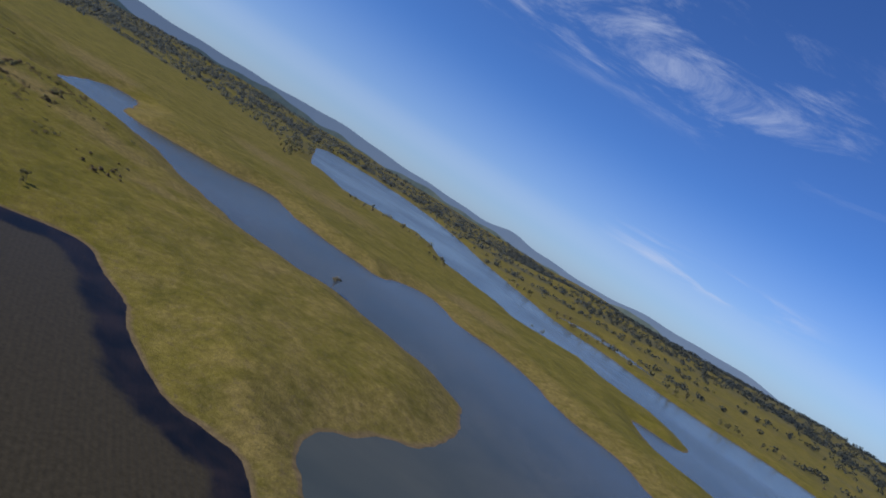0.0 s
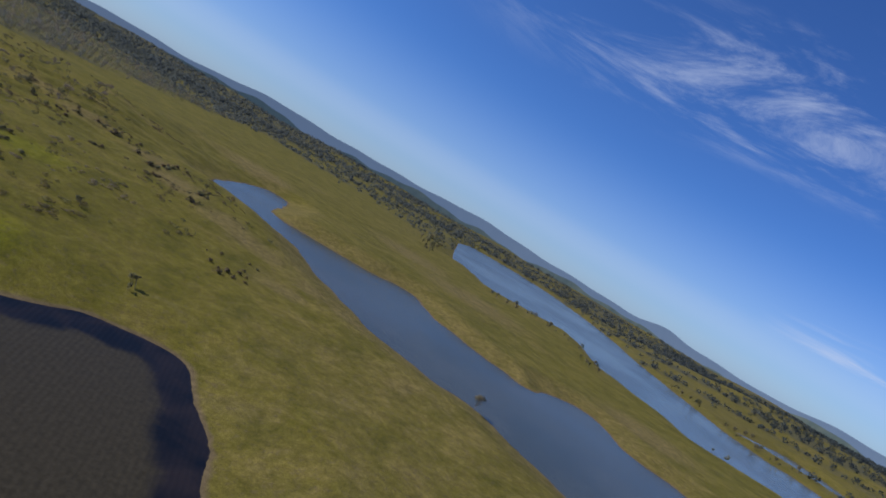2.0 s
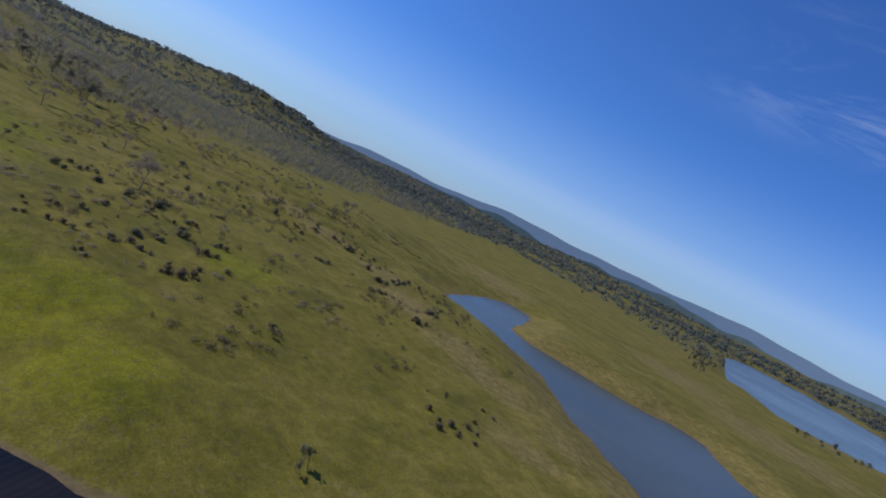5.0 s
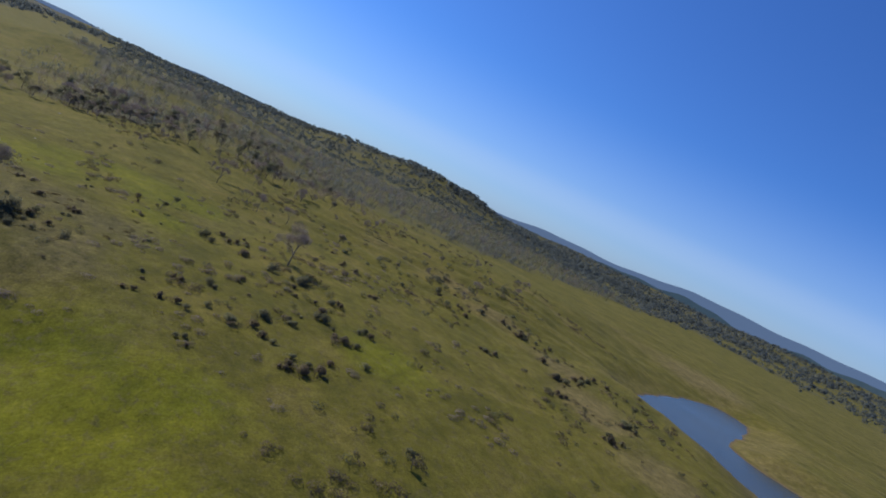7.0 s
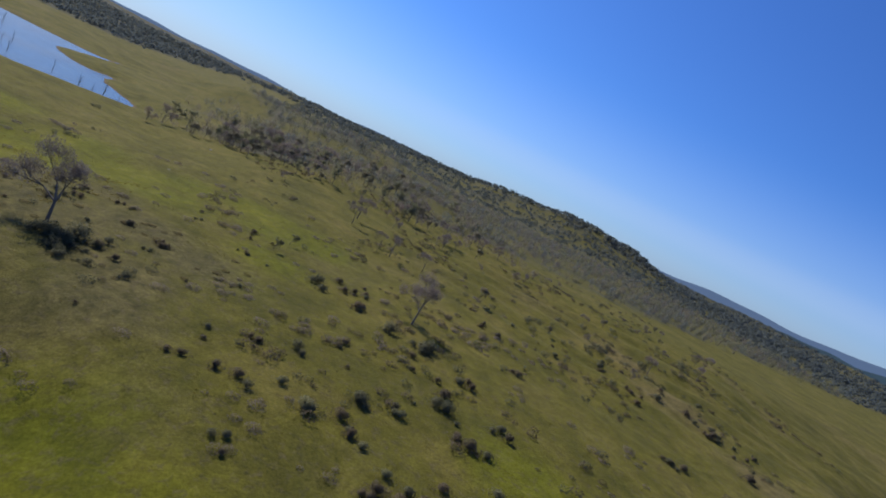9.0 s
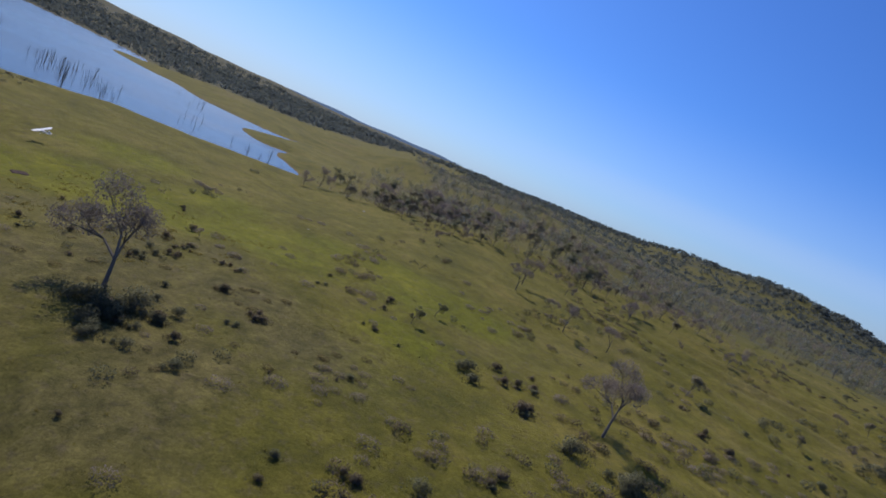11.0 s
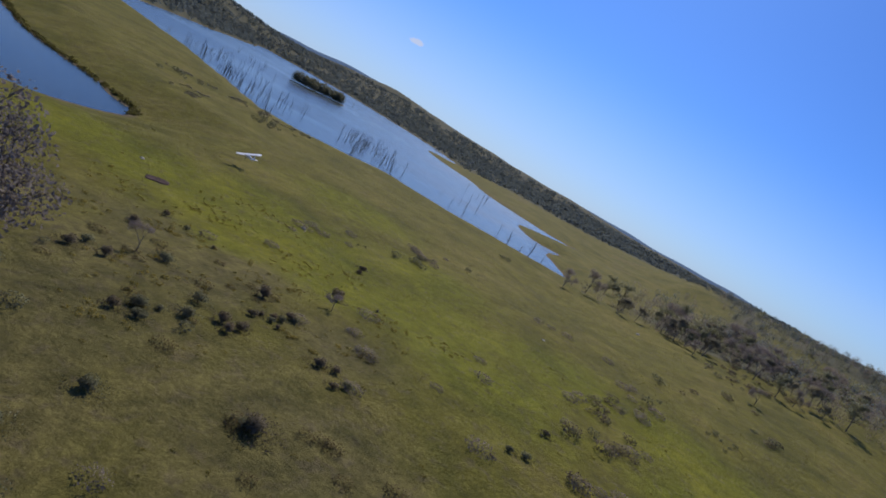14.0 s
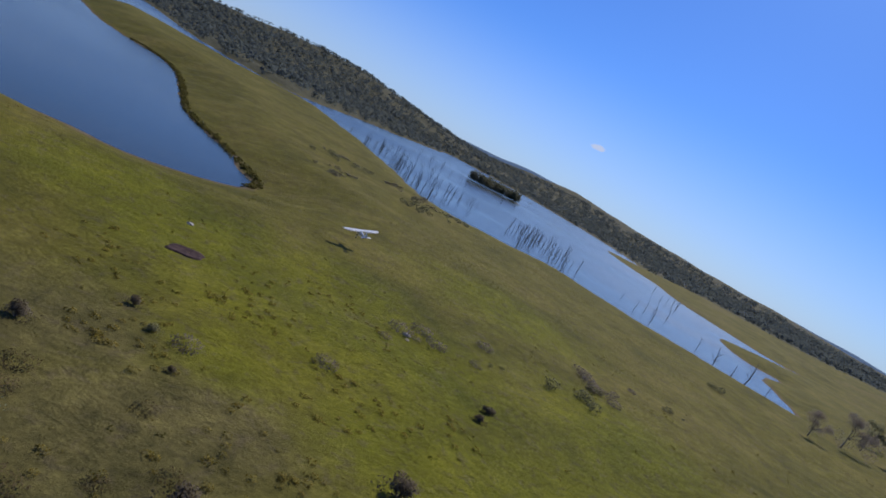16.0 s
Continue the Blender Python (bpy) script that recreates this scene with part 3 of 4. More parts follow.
def grow(sticks, start, way, length, radius, depth, r, tips, spread=0.55, droop=0.0):
    end = Vector(start) + way * length
    sticks.add(start, end, radius, radius * 0.66, 5 if depth > 2 else 3)
    if depth == 0:
        tips.append((end, way))
        return
    for _ in range(r.choice((2, 3, 3)) if depth > 1 else r.choice((2, 3))):
        turn = Vector((r.gauss(0, spread), r.gauss(0, spread), r.gauss(0.12 - droop, spread * 0.6)))
        grow(sticks, end, (way + turn).normalized(), length * r.uniform(0.6, 0.85), radius * 0.6, depth - 1, r, tips, spread, droop)


def leafy_tree(name, height, seed, leaf, label, category="tree"):
    """A gum: leaning trunk, a few limbs, clumps of leaves with gaps between them."""
    r, rng = random.Random(seed), np.random.default_rng(seed)
    root = tagged(new(name), label, category)
    st, tips = Sticks(), []
    grow(st, (0, 0, -0.4), Vector((r.gauss(0, .08), r.gauss(0, .08), 1)).normalized(), height * 0.34, height * 0.022, 3, r, tips, 0.38)
    top = max(t[0].z for t in tips)
    k = height * 0.93 / max(top, 1)
    st.v = [(x * k, y * k, z * k) for x, y, z in st.v]
    pts = []
    for p, _ in tips:
        rr = height * r.uniform(0.06, 0.12)
        pts.append(in_blob(rng, 40, (p.x * k, p.y * k, p.z * k), (rr * 1.25, rr * 1.25, rr * 0.8)))
    tip = np.array([tuple(p * k) for p, _ in tips])
    mid_c, reach = tip.mean(0), tip.std(0)[:2].mean()
    for _ in range(16):
        c = in_blob(rng, 1, mid_c - (0, 0, height * 0.12), (reach * 1.7, reach * 1.7, height * 0.36))[0]
        rr = height * r.uniform(0.07, 0.12)
        pts.append(in_blob(rng, 34, (c[0], c[1], min(max(c[2], height * 0.28), height * 0.95)), (rr * 1.3, rr * 1.3, rr * 1.15)))
    pts = np.concatenate(pts)
    v, f = leaf_cards(pts, height * 0.023, rng)
    child("trunk", st.mesh("trunk", BARK), root, "grey bark trunk with limbs")
    child("crown", array_mesh("crown", v, f, leaf, outward(pts, pts.mean(0) - (0, 0, height * 0.1))), root)
    return root


def bare_tree(name, height, seed, label, bole=0.23, spread=0.62):
    """A tree with next to no leaves: trunk and limbs under a haze of twigs."""
    r, rng = random.Random(seed), np.random.default_rng(seed)
    root = tagged(new(name), label, "tree")
    st, tips = Sticks(), []
    grow(st, (0, 0, -0.4), Vector((r.gauss(0, .06), r.gauss(0, .06), 1)).normalized(), height * bole, height * 0.016, 4, r, tips, spread)
    k = height * 0.95 / max(t[0].z for t in tips)
    st.v = [(x * k, y * k, z * k) for x, y, z in st.v]
    child("trunk", st.mesh("trunk", BARK), root, "pale grey trunk with bare limbs")
    if height:
        tw = Sticks()
        for p, way_ in tips:
            for _ in range(7):
                q = Vector(p) * k
                d = (way_ + Vector((r.gauss(0, .6), r.gauss(0, .6), r.gauss(0.1, .5)))).normalized()
                e = tw.add(q, q + d * height * r.uniform(0.03, 0.075), height * 0.0016, height * 0.0009, 3)
        pts = np.concatenate([in_blob(rng, 115, tuple(p * k), (height * 0.115,) * 3) for p, _ in tips])
        v, f = leaf_cards(pts, height * 0.009, rng)
        n = len(tw.v)
        me = bpy.data.meshes.new("crown")
        me.from_pydata(tw.v + [tuple(q) for q in v.tolist()], [], tw.f + [tuple(int(i) + n for i in t) for t in f.tolist()])
        me.materials.append(TWIG)
        child("crown", me, root, "open crown of fine brown-grey twigs")["kind"] = "stuff"
    return root


def dead_tree(name, height, seed, label, limbs=5):
    r = random.Random(seed)
    root = tagged(new(name), label, "dead tree")
    st = Sticks()
    p, way_, rad = Vector((0, 0, -1.5)), Vector((r.gauss(0, .05), r.gauss(0, .05), 1)).normalized(), height * 0.03
    joints = []
    for _ in range(5):
        e = st.add(p, p + way_ * (height + 1.5) / 5, rad, rad * 0.78, 6)
        joints.append((e, rad))
        p, rad = e, rad * 0.78
        way_ = (way_ + Vector((r.gauss(0, .09), r.gauss(0, .09), 0.1))).normalized()
    child("trunk", st.mesh("trunk", DEAD), root)
    for _ in range(limbs):
        br = Sticks()
        e, rd = r.choice(joints[1:4])
        d = Vector((r.gauss(0, 1), r.gauss(0, 1), r.uniform(0.5, 1.4))).normalized()
        q = br.add(e, e + d * height * r.uniform(0.14, 0.3), rd * 0.5, rd * 0.25, 4)
        for _ in range(2):
            d2 = (d + Vector((r.gauss(0, .5), r.gauss(0, .5), .3))).normalized()
            br.add(q, q + d2 * height * r.uniform(0.07, 0.18), rd * 0.25, rd * 0.1, 3)
        child("limb", br.mesh("limb", DEAD), root)
    return root


def bush(name, seed, leaf, label, height=2.4, wide=1.9):
    r, rng = random.Random(seed), np.random.default_rng(seed)
    root = tagged(new(name), label, "bush", "bushes on the pasture")
    st, blobs = Sticks(), []
    for _ in range(6):
        a = r.uniform(0, 6.28)
        d = Vector((math.cos(a) * r.uniform(0.2, 0.8), math.sin(a) * r.uniform(0.2, 0.8), 1)).normalized()
        e = st.add((0, 0, -0.2), d * height * r.uniform(0.45, 0.75), 0.07, 0.03, 4)
        blobs.append(in_blob(rng, 120, (e.x * wide / height * 1.2, e.y * wide / height * 1.2, e.z), (wide * 0.5, wide * 0.5, height * 0.32)))
    blobs.append(in_blob(rng, 120, (0, 0, height * 0.35), (wide * 0.75, wide * 0.75, height * 0.3)))
    # a thin skirt of low outer sprays, so that the bush runs out into the grass
    a = rng.uniform(0, 6.28, 170)
    q = wide * rng.uniform(0.8, 1.8, 170)
    blobs.append(np.stack([np.cos(a) * q, np.sin(a) * q, height * rng.uniform(0.03, 0.2, 170)], 1))
    blobs = np.concatenate(blobs)
    v, f = leaf_cards(blobs, 0.13, rng)
    v[:, 2] = np.maximum(v[:, 2], -0.1)
    child("stem", st.mesh("stem", BARK), root)
    child("foliage", array_mesh("foliage", v, f, leaf, outward(blobs, np.array((0, 0, height * 0.2)))), root)
    return root


def spot(x, y, size=1.0, turn=0.0, sink=0.0):
    z = float(land(np.array([x]), np.array([y]))[0]) - sink
    return Matrix.Translation((x, y, z)) @ Matrix.Rotation(turn, 4, "Z") @ Matrix.Diagonal((size, size, size, 1))


# copy_thing keeps the first one's scale, so firsts are built at scale 1 and sized through the pose
def plant_all(makers, places, seed):
    r = random.Random(seed)
    for kind, make in makers.items():
        mine = [p for p in places if p[3] == kind]
        if not mine:
            continue
        first = make()
        for x, y, k, _ in mine[1:]:
            copy_thing(first, spot(x, y, k, r.uniform(0, 6.28)))
        x, y, k, _ = mine[0]
        first.matrix_basis = spot(x, y, k, r.uniform(0, 6.28))


TREES = {
    "bare_a": lambda: bare_tree("bare_tree", 22, 21, "tall bare tree with forked grey trunk and brown twigs", 0.2, 0.7),
    "bare_b": lambda: bare_tree("bare_tree", 16, 22, "bare grey-brown tree standing on open pasture"),
    "bare_c": lambda: bare_tree("bare_tree", 14, 27, "bare grey-brown woodland tree with upswept limbs"),
    "gum_a": lambda: leafy_tree("gum_tree", 14, 31, LEAF_GREEN, "grey-green gum tree with clumped open crown"),
    "gum_b": lambda: leafy_tree("gum_tree", 13, 32, LEAF_DARK, "dark green spreading tree on the grass"),
    "gum_c": lambda: leafy_tree("gum_tree", 12, 36, LEAF_GREY, "thin grey-leaved gum tree in open woodland"),
    "small": lambda: leafy_tree("small_tree", 7.5, 33, LEAF_DARK, "small dark green tree casting a shadow on grass"),
    "dead_a": lambda: dead_tree("dead_tree", 15, 41, "leafless dead tree by the bay shore", 7),
    "dead_b": lambda: dead_tree("dead_tree", 13, 42, "bleached dead tree by the water's edge", 4),
}
PLACES = [(-427, 301, 0.95, "bare_a"), (-385, 179, 1.05, "bare_a"), (-604, 281, 1, "bare_b"), (-667, 359, 1, "bare_b"), (-789, 107, 1, "gum_a"), (-476, 245, 0.7, "small"),
          (-457, 239, 0.7, "small"), (-807, 294, 0.8, "gum_b"), (-808, 298, 0.7, "gum_b"), (-267, 308, 0.7, "small"), (-192, 282, 0.85, "small"), (-192, 278, 0.5, "small"),
          (-56, 437, 0.9, "gum_c"), (-653, 357, 0.7, "bare_c"), (-911, 576, 0.7, "bare_c"), (-817, 175, 0.8, "gum_c"), (-351, 495, 0.7, "small"), (-314, 437, 0.6, "small"),
          (-329, 473, 0.6, "small"), (-1391, 911, 0.6, "bare_b"), (-632, 226, 0.5, "bare_c"), (-772, 331, 0.6, "bare_c"), (-583, 277, 0.8, "bare_b"), (-630, 351, 0.8, "bare_c"),
          (-729, 50, 0.85, "dead_a"), (-735, 58, 0.7, "dead_b"), (-727, 69, 0.9, "dead_a"), (-716, 84, 0.5, "dead_b"), (-420, 150, 0.3, "bare_b"), (-452, 164, 0.25, "bare_c")]
r_ = random.Random(5)
# the edge of the wood, grey and bare trees mixed
for x, y in ((-699, 134), (-710, 148), (-721, 163), (-714, 175), (-717, 187), (-733, 200), (-749, 211), (-761, 221), (-779, 234), (-747, 161),
             (-740, 175), (-739, 184), (-759, 196), (-773, 203), (-796, 209), (-781, 238), (-703, 235), (-728, 253), (-723, 318), (-689, 337), (-796, 149), (-790, 174), (-792, 190), (-808, 218), (-807, 232), (-760, 295), (-801, 325), (-766, 174), (-759, 180)):
    for _ in range(2):
        PLACES.append((x + r_.gauss(0, 13), y + r_.gauss(0, 13), r_.uniform(0.62, 1.2), r_.choice(("bare_c", "gum_c", "gum_a", "bare_b"))))
# banks of the far river
for x, y in ((-201, 1144), (-181, 1134), (-173, 1190), (-123, 1183), (-92, 1185), (-64, 1170), (-37, 1122), (-2, 1020), (7, 973), (205, 1571), (228, 1472),
             (241, 1444), (302, 1312), (326, 1289), (348, 1306), (188, 1516), (213, 1400), (300, 1364), (356, 1262), (404, 1285), (-237, 2905), (-176, 2740), (-32, 2400)):
    step = -12 if x < 190 and y < 1600 else 12
    while float(shore(np.array([x]), np.array([y]))[0]) < 5:
        y += step
    for _ in range(3):
        qx, qy = x + r_.gauss(0, 10), y + r_.gauss(0, 5) + step * 0.6
        if float(shore(np.array([qx]), np.array([qy]))[0]) > 2:
            PLACES.append((qx, qy, r_.uniform(0.5, 1.0), r_.choice(("gum_a", "gum_b", "gum_c", "small"))))
# clumps at the head of the far river and along its further bank
for x, y in ((-388, 1222), (-410, 1320), (-425, 1380), (-450, 1440), (-480, 1520), (-500, 1600), (-470, 1500), (-440, 1410), (-560, 1800), (-640, 2050), (250, 1500), (330, 1410),
             (420, 1330), (560, 1190), (640, 1120), (690, 1160), (760, 1160), (620, 1240), (840, 1060)):
    for _ in range(3):
        qx, qy = x + r_.gauss(0, 14), y + r_.gauss(0, 9)
        if float(shore(np.array([qx]), np.array([qy]))[0]) > 4:
            PLACES.append((qx, qy, r_.uniform(0.7, 1.25), r_.choice(("gum_a", "gum_b", "gum_c"))))
# lone bare trees dotted over the slope
for _ in range(34):
    PLACES.append((r_.uniform(-720, -490), r_.uniform(275, 600), r_.uniform(0.3, 0.82), r_.choice(("bare_b", "bare_c", "bare_c", "gum_c"))))
# the open wood climbing from the bay to the ridge
for _ in range(70):
    PLACES.append((r_.uniform(-880, -680), r_.uniform(150, 440), r_.uniform(0.55, 1.05), r_.choice(("bare_c", "gum_a", "gum_c", "gum_c"))))
plant_all(TREES, PLACES, 7)

# ---- bushes ----
# x, y, spread, how many, size, kind
THICKETS = [(-399, 302, 5, 9, 1.3, "dark"), (-384, 313, 2, 2, 1.2, "dark"), (-408, 288, 3, 3, 1, "dark"), (-343, 309, 4, 4, 1.2, "grey"), (-309, 277, 4, 3, 1.1, "grey"),
            (-311, 245, 2, 2, 1, "dark"), (-332, 247, 1, 1, 1, "dark"), (-362, 257, 2, 2, 1, "dark"), (-345, 275, 4, 4, 1, "dark"), (-333, 262, 3, 2, 1, "mix"),
            (-359, 301, 4, 3, 1, "dark"), (-433, 261, 3, 3, 1.1, "dark"), (-423, 276, 4, 3, 1.1, "mix"), (-418, 347, 4, 3, 1, "grey"),
            (-469, 346, 6, 4, 1, "mix"), (-522, 440, 6, 6, 1.1, "grey"), (-330, 272, 4, 5, 0.8, "mix"), (-464, 233, 5, 4, 0.8, "mix")]
THICKETS += [(-570, 537, 8, 5, 1.3, "grey"), (-528, 441, 6, 5, 1.2, "grey"), (-851, 578, 8, 6, 1.4, "grey"), (-451, 476, 6, 4, 1.1, "mix"), (-380, 462, 6, 4, 1.2, "mix"),
            (-316, 439, 6, 5, 1.2, "mix"), (-332, 474, 8, 6, 1.2, "mix"), (-442, 277, 7, 6, 1, "mix"),
            (-460, 432, 6, 5, 1, "grey"), (-388, 410, 6, 5, 0.9, "grey"), (-353, 437, 5, 4, 0.9, "grey"), (-375, 188, 4, 5, 1.2, "dark"),
            (-375, 181, 4, 4, 1.1, "dark"), (-377, 187, 4, 6, 1.3, "dark"), (-357, 245, 3, 3, 0.8, "grey"), (-360, 258, 2, 2, 0.7, "grey")]
THICKETS += [(-353, 233, 2, 2, 0.8, "dark"), (-336, 229, 2, 2, 0.8, "grey"), (-336, 241, 3, 3, 0.8, "grey"), (-384, 315, 3, 3, 0.9, "grey"), (-375, 269, 2, 2, 0.8, "mix"),
            (-380, 294, 5, 4, 0.7, "mix"), (-405, 206, 3, 4, 0.8, "grey"),
            (-413, 193, 1, 1, 0.9, "grey"), (-394, 205, 2, 3, 0.7, "mix"), (-365, 207, 1, 2, 0.7, "dark"), (-369, 207, 1, 1, 0.7, "dark"), (-366, 189, 3, 5, 0.9, "dark"),
            (-375, 187, 3, 4, 0.8, "dark"), (-373, 195, 3, 4, 0.7, "dark"), (-366, 195, 3, 4, 0.7, "dark"), (-381, 196, 1, 1, 0.8, "grey")]
THICKETS += [(-435, 230, 3, 4, 0.8, "grey"), (-552, 225, 6, 7, 0.8, "grey"), (-489, 137, 3, 4, 0.8, "grey"), (-525, 127, 3, 4, 0.8, "grey"), (-409, 171, 3, 3, 0.6, "mix"),
            (-425, 173, 3, 4, 0.6, "mix"), (-453, 208, 3, 2, 0.7, "mix"), (-390, 189, 1, 1, 0.9, "grey"), (-387, 196, 1, 1, 0.8, "dark"), (-381, 195, 1, 2, 0.8, "dark"),
            (-412, 192, 1, 1, 0.7, "dark"), (-399, 186, 1, 1, 0.7, "dark"), (-433, 170, 3, 4, 0.6, "grey"), (-432, 184, 3, 4, 0.7, "grey"), (-470, 205, 2, 2, 0.6, "grey"),
            (-412, 168, 2, 2, 0.6, "dark"), (-416, 169, 2, 2, 0.7, "grey"), (-435, 169, 3, 4, 0.6, "grey"), (-422, 166, 1, 1, 0.6, "dark")]
THICKETS += [(-411, 153, 3, 3, 0.6, "mix"), (-518, 123, 2, 2, 0.8, "grey"), (-535, 123, 2, 3, 0.9, "grey"), (-649, 92, 4, 4, 0.8, "grey"), (-566, 125, 4, 4, 0.7, "mix"),
            (-504, 119, 2, 2, 0.5, "grey")]
THICKETS += [(-375, 198, 20, 5, 0.8, "mix"), (-332, 283, 32, 6, 0.85, "mix"), (-355, 303, 20, 7, 0.95, "mix"), (-308, 278, 16, 4, 1, "mix"), (-211, 369, 18, 10, 0.9, "grey"),
            (-236, 392, 16, 5, 0.8, "grey"), (-388, 489, 20, 10, 1.1, "mix"), (-452, 483, 26, 13, 1.1, "mix"), (-521, 465, 26, 12, 1.1, "mix"), (-554, 425, 22, 6, 1.1, "mix"),
            (-486, 386, 45, 16, 1, "mix"), (-355, 237, 44, 8, 0.65, "mix"), (-432, 149, 26, 10, 0.75, "mix"), (-403, 158, 24, 8, 0.8, "mix"),
            (-479, 249, 12, 3, 0.9, "mix"), (-520, 310, 50, 6, 0.9, "mix"), (-583, -36, 14, 10, 1.1, "grey")]
THICKETS += [(-555, -92, 10, 5, 1, "grey"), (-616, -52, 8, 4, 1.2, "grey"), (-421, 335, 34, 10, 1, "mix"), (-539, 514, 40, 8, 1.3, "mix"),
            (-599, 536, 40, 8, 1.3, "mix"), (-524, 400, 30, 6, 1.2, "mix")]
BUSHES = {
    "dark": lambda: bush("bush", 51, LEAF_DARK, "dark green dense scrub bush on the slope", 2.9, 2.2),
    "dark2": lambda: bush("bush", 52, LEAF_DARK, "low dark green bush in rough grass", 2.0, 2.0),
    "grey": lambda: bush("bush", 53, LEAF_DRY, "grey-green dry bush on open grass", 1.9, 2.0),
    "grey2": lambda: bush("bush", 54, LEAF_DRY, "straggly grey-brown bush in pasture", 2.6, 1.5),
    "green": lambda: bush("bush", 55, LEAF_GREEN, "olive green bush in rough pasture", 2.2, 2.0),
}
spots, r_ = [], random.Random(9)
for x, y, spread, n, size, kind in THICKETS:
    for _ in range(n):
        k = {"dark": ("dark", "dark", "dark2"), "grey": ("grey", "grey2", "grey", "dark2"), "mix": ("grey", "grey", "green", "grey2", "grey2", "green", "dark2")}[kind]
        spots.append((x + r_.gauss(0, spread * 0.6), y + r_.gauss(0, spread * 0.6), size * (1.12 if y < 260 else 1.3) * r_.uniform(0.5, 1.0) * r_.choice((0.7, 1, 1, 1.3)), r_.choice(k)))
spots.sort(key=lambda q: q[0] < -500)     # the nearest 300 singly, those further up the slope joined
plant_all(BUSHES, spots[:295], 10)


def scatter(name, places, sizes, tall, wide, cards, card, mat, seed, label, category):
    """Many small plants as one mesh."""
    rng = np.random.default_rng(seed)
    n = len(places)
    x, y = places[:, 0], places[:, 1]
    z = land(x, y)
    d = rng.normal(size=(n, cards, 3))
    d /= np.linalg.norm(d, axis=2)[..., None]
    d *= rng.uniform(0.3, 1, (n, cards, 1)) ** 0.5
    s = sizes[:, None]
    p = np.stack([x[:, None] + d[..., 0] * s * wide, y[:, None] + d[..., 1] * s * wide, z[:, None] + s * tall * (0.55 + 0.5 * d[..., 2])], -1)
    v, f = leaf_cards(p.reshape(-1, 3), 1.0, rng)
    v = p.reshape(-1, 1, 3) + (v.reshape(-1, 4, 3) - p.reshape(-1, 1, 3)) * np.repeat(s, cards, 0).reshape(-1, 1, 1) * card
    mid_p = np.stack([x, y, z + sizes * tall * 0.35], -1)[:, None]
    me = array_mesh(name, v.reshape(-1, 3), f, mat, outward(p, mid_p))
    return tagged(new(name, me), label, category, kind="stuff")


def sprinkle(rng, n, x0, x1, y0, y1, keep):
    """n places in a rectangle, kept by a chance between 0 and 1."""
    out = []
    got = 0
    for _ in range(40):
        p = np.stack([rng.uniform(x0, x1, n), rng.uniform(y0, y1, n)], 1)
        p = p[rng.uniform(size=n) < keep(p[:, 0], p[:, 1])]
        out.append(p)
        got += len(p)
        if got >= n:
            break
    return np.concatenate(out)[:n]


rng = np.random.default_rng(77)
rest = np.array([q[:3] for q in spots[295:]])
scatter("scrub", rest[:, :2], rest[:, 2], 2.1, 2.0, 150, 0.2, LEAF_DARK, 41, "clumps of dark scrub high on the slope", "scrub")
dry_land = lambda x, y: shore(x, y) > 6
slope = lambda x, y: (shore(x, y) > 25) * smooth(waves(x, y, 90, 21) + 0.6 * waves(x, y, 30, 22), 0.0, 0.9)
p = sprinkle(rng, 1150, -800, -250, 200, 640, slope)
scatter("scrub", p[:350], rng.uniform(0.5, 1.4, 350), 1.7, 1.9, 150, 0.16, LEAF_DARK, 1, "scattered dark scrub over the rough slope", "scrub")
scatter("scrub", p[350:], rng.uniform(0.5, 1.4, 800), 1.4, 1.9, 150, 0.16, LEAF_DRY, 2, "scattered grey scrub over the rough slope", "scrub")
p = sprinkle(rng, 260, -560, -280, 110, 400, lambda x, y: (shore(x, y) > 14) * smooth(waves(x, y, 70, 26) + 0.6 * waves(x, y, 24, 27), 0.1, 1.0))
scatter("brambles", p, rng.uniform(0.6, 1.7, len(p)), 0.9, 1.7, 260, 0.095, TWIG, 32, "low brown leafless brambles in the pasture", "scrub")
p = sprinkle(rng, 420, -480, -400, 100, 180, lambda x, y: smooth(waves(x, y, 30, 25), -0.3, 0.8))
scatter("tall_grass", p, rng.uniform(0.3, 0.7, len(p)), 0.6, 1.0, 44, 0.16, STRAW, 31, "tall yellow grass clumps on the rise", "grass")
p = sprinkle(rng, 3600, -680, -270, -20, 420, lambda x, y: (shore(x, y) > 8) * smooth(waves(x, y, 55, 23) + 0.5 * waves(x, y, 21, 24), -0.5, 0.9))
scatter("grass_tufts", p[:2400], rng.uniform(0.2, 0.55, 2400), 0.5, 0.9, 16, 0.2, STRAW, 3, "straw-coloured tussocks in rough pasture", "grass")
scatter("grass_tufts", p[3000:], rng.uniform(0.2, 0.5, 600), 0.5, 0.9, 16, 0.2, REED, 4, "dull green tussocks in rough pasture", "grass")
p = sprinkle(rng, 900, -510, -430, -330, 10, lambda x, y: (np.abs(outline_distance(x, y, ROUND_WATERS[4]) - 1.8) < 1.7) * (x < -471))
scatter("reeds", p, rng.uniform(0.5, 1.0, len(p)), 1.1, 0.9, 10, 0.45, REED, 5, "dark reeds fringing the pond", "reeds")

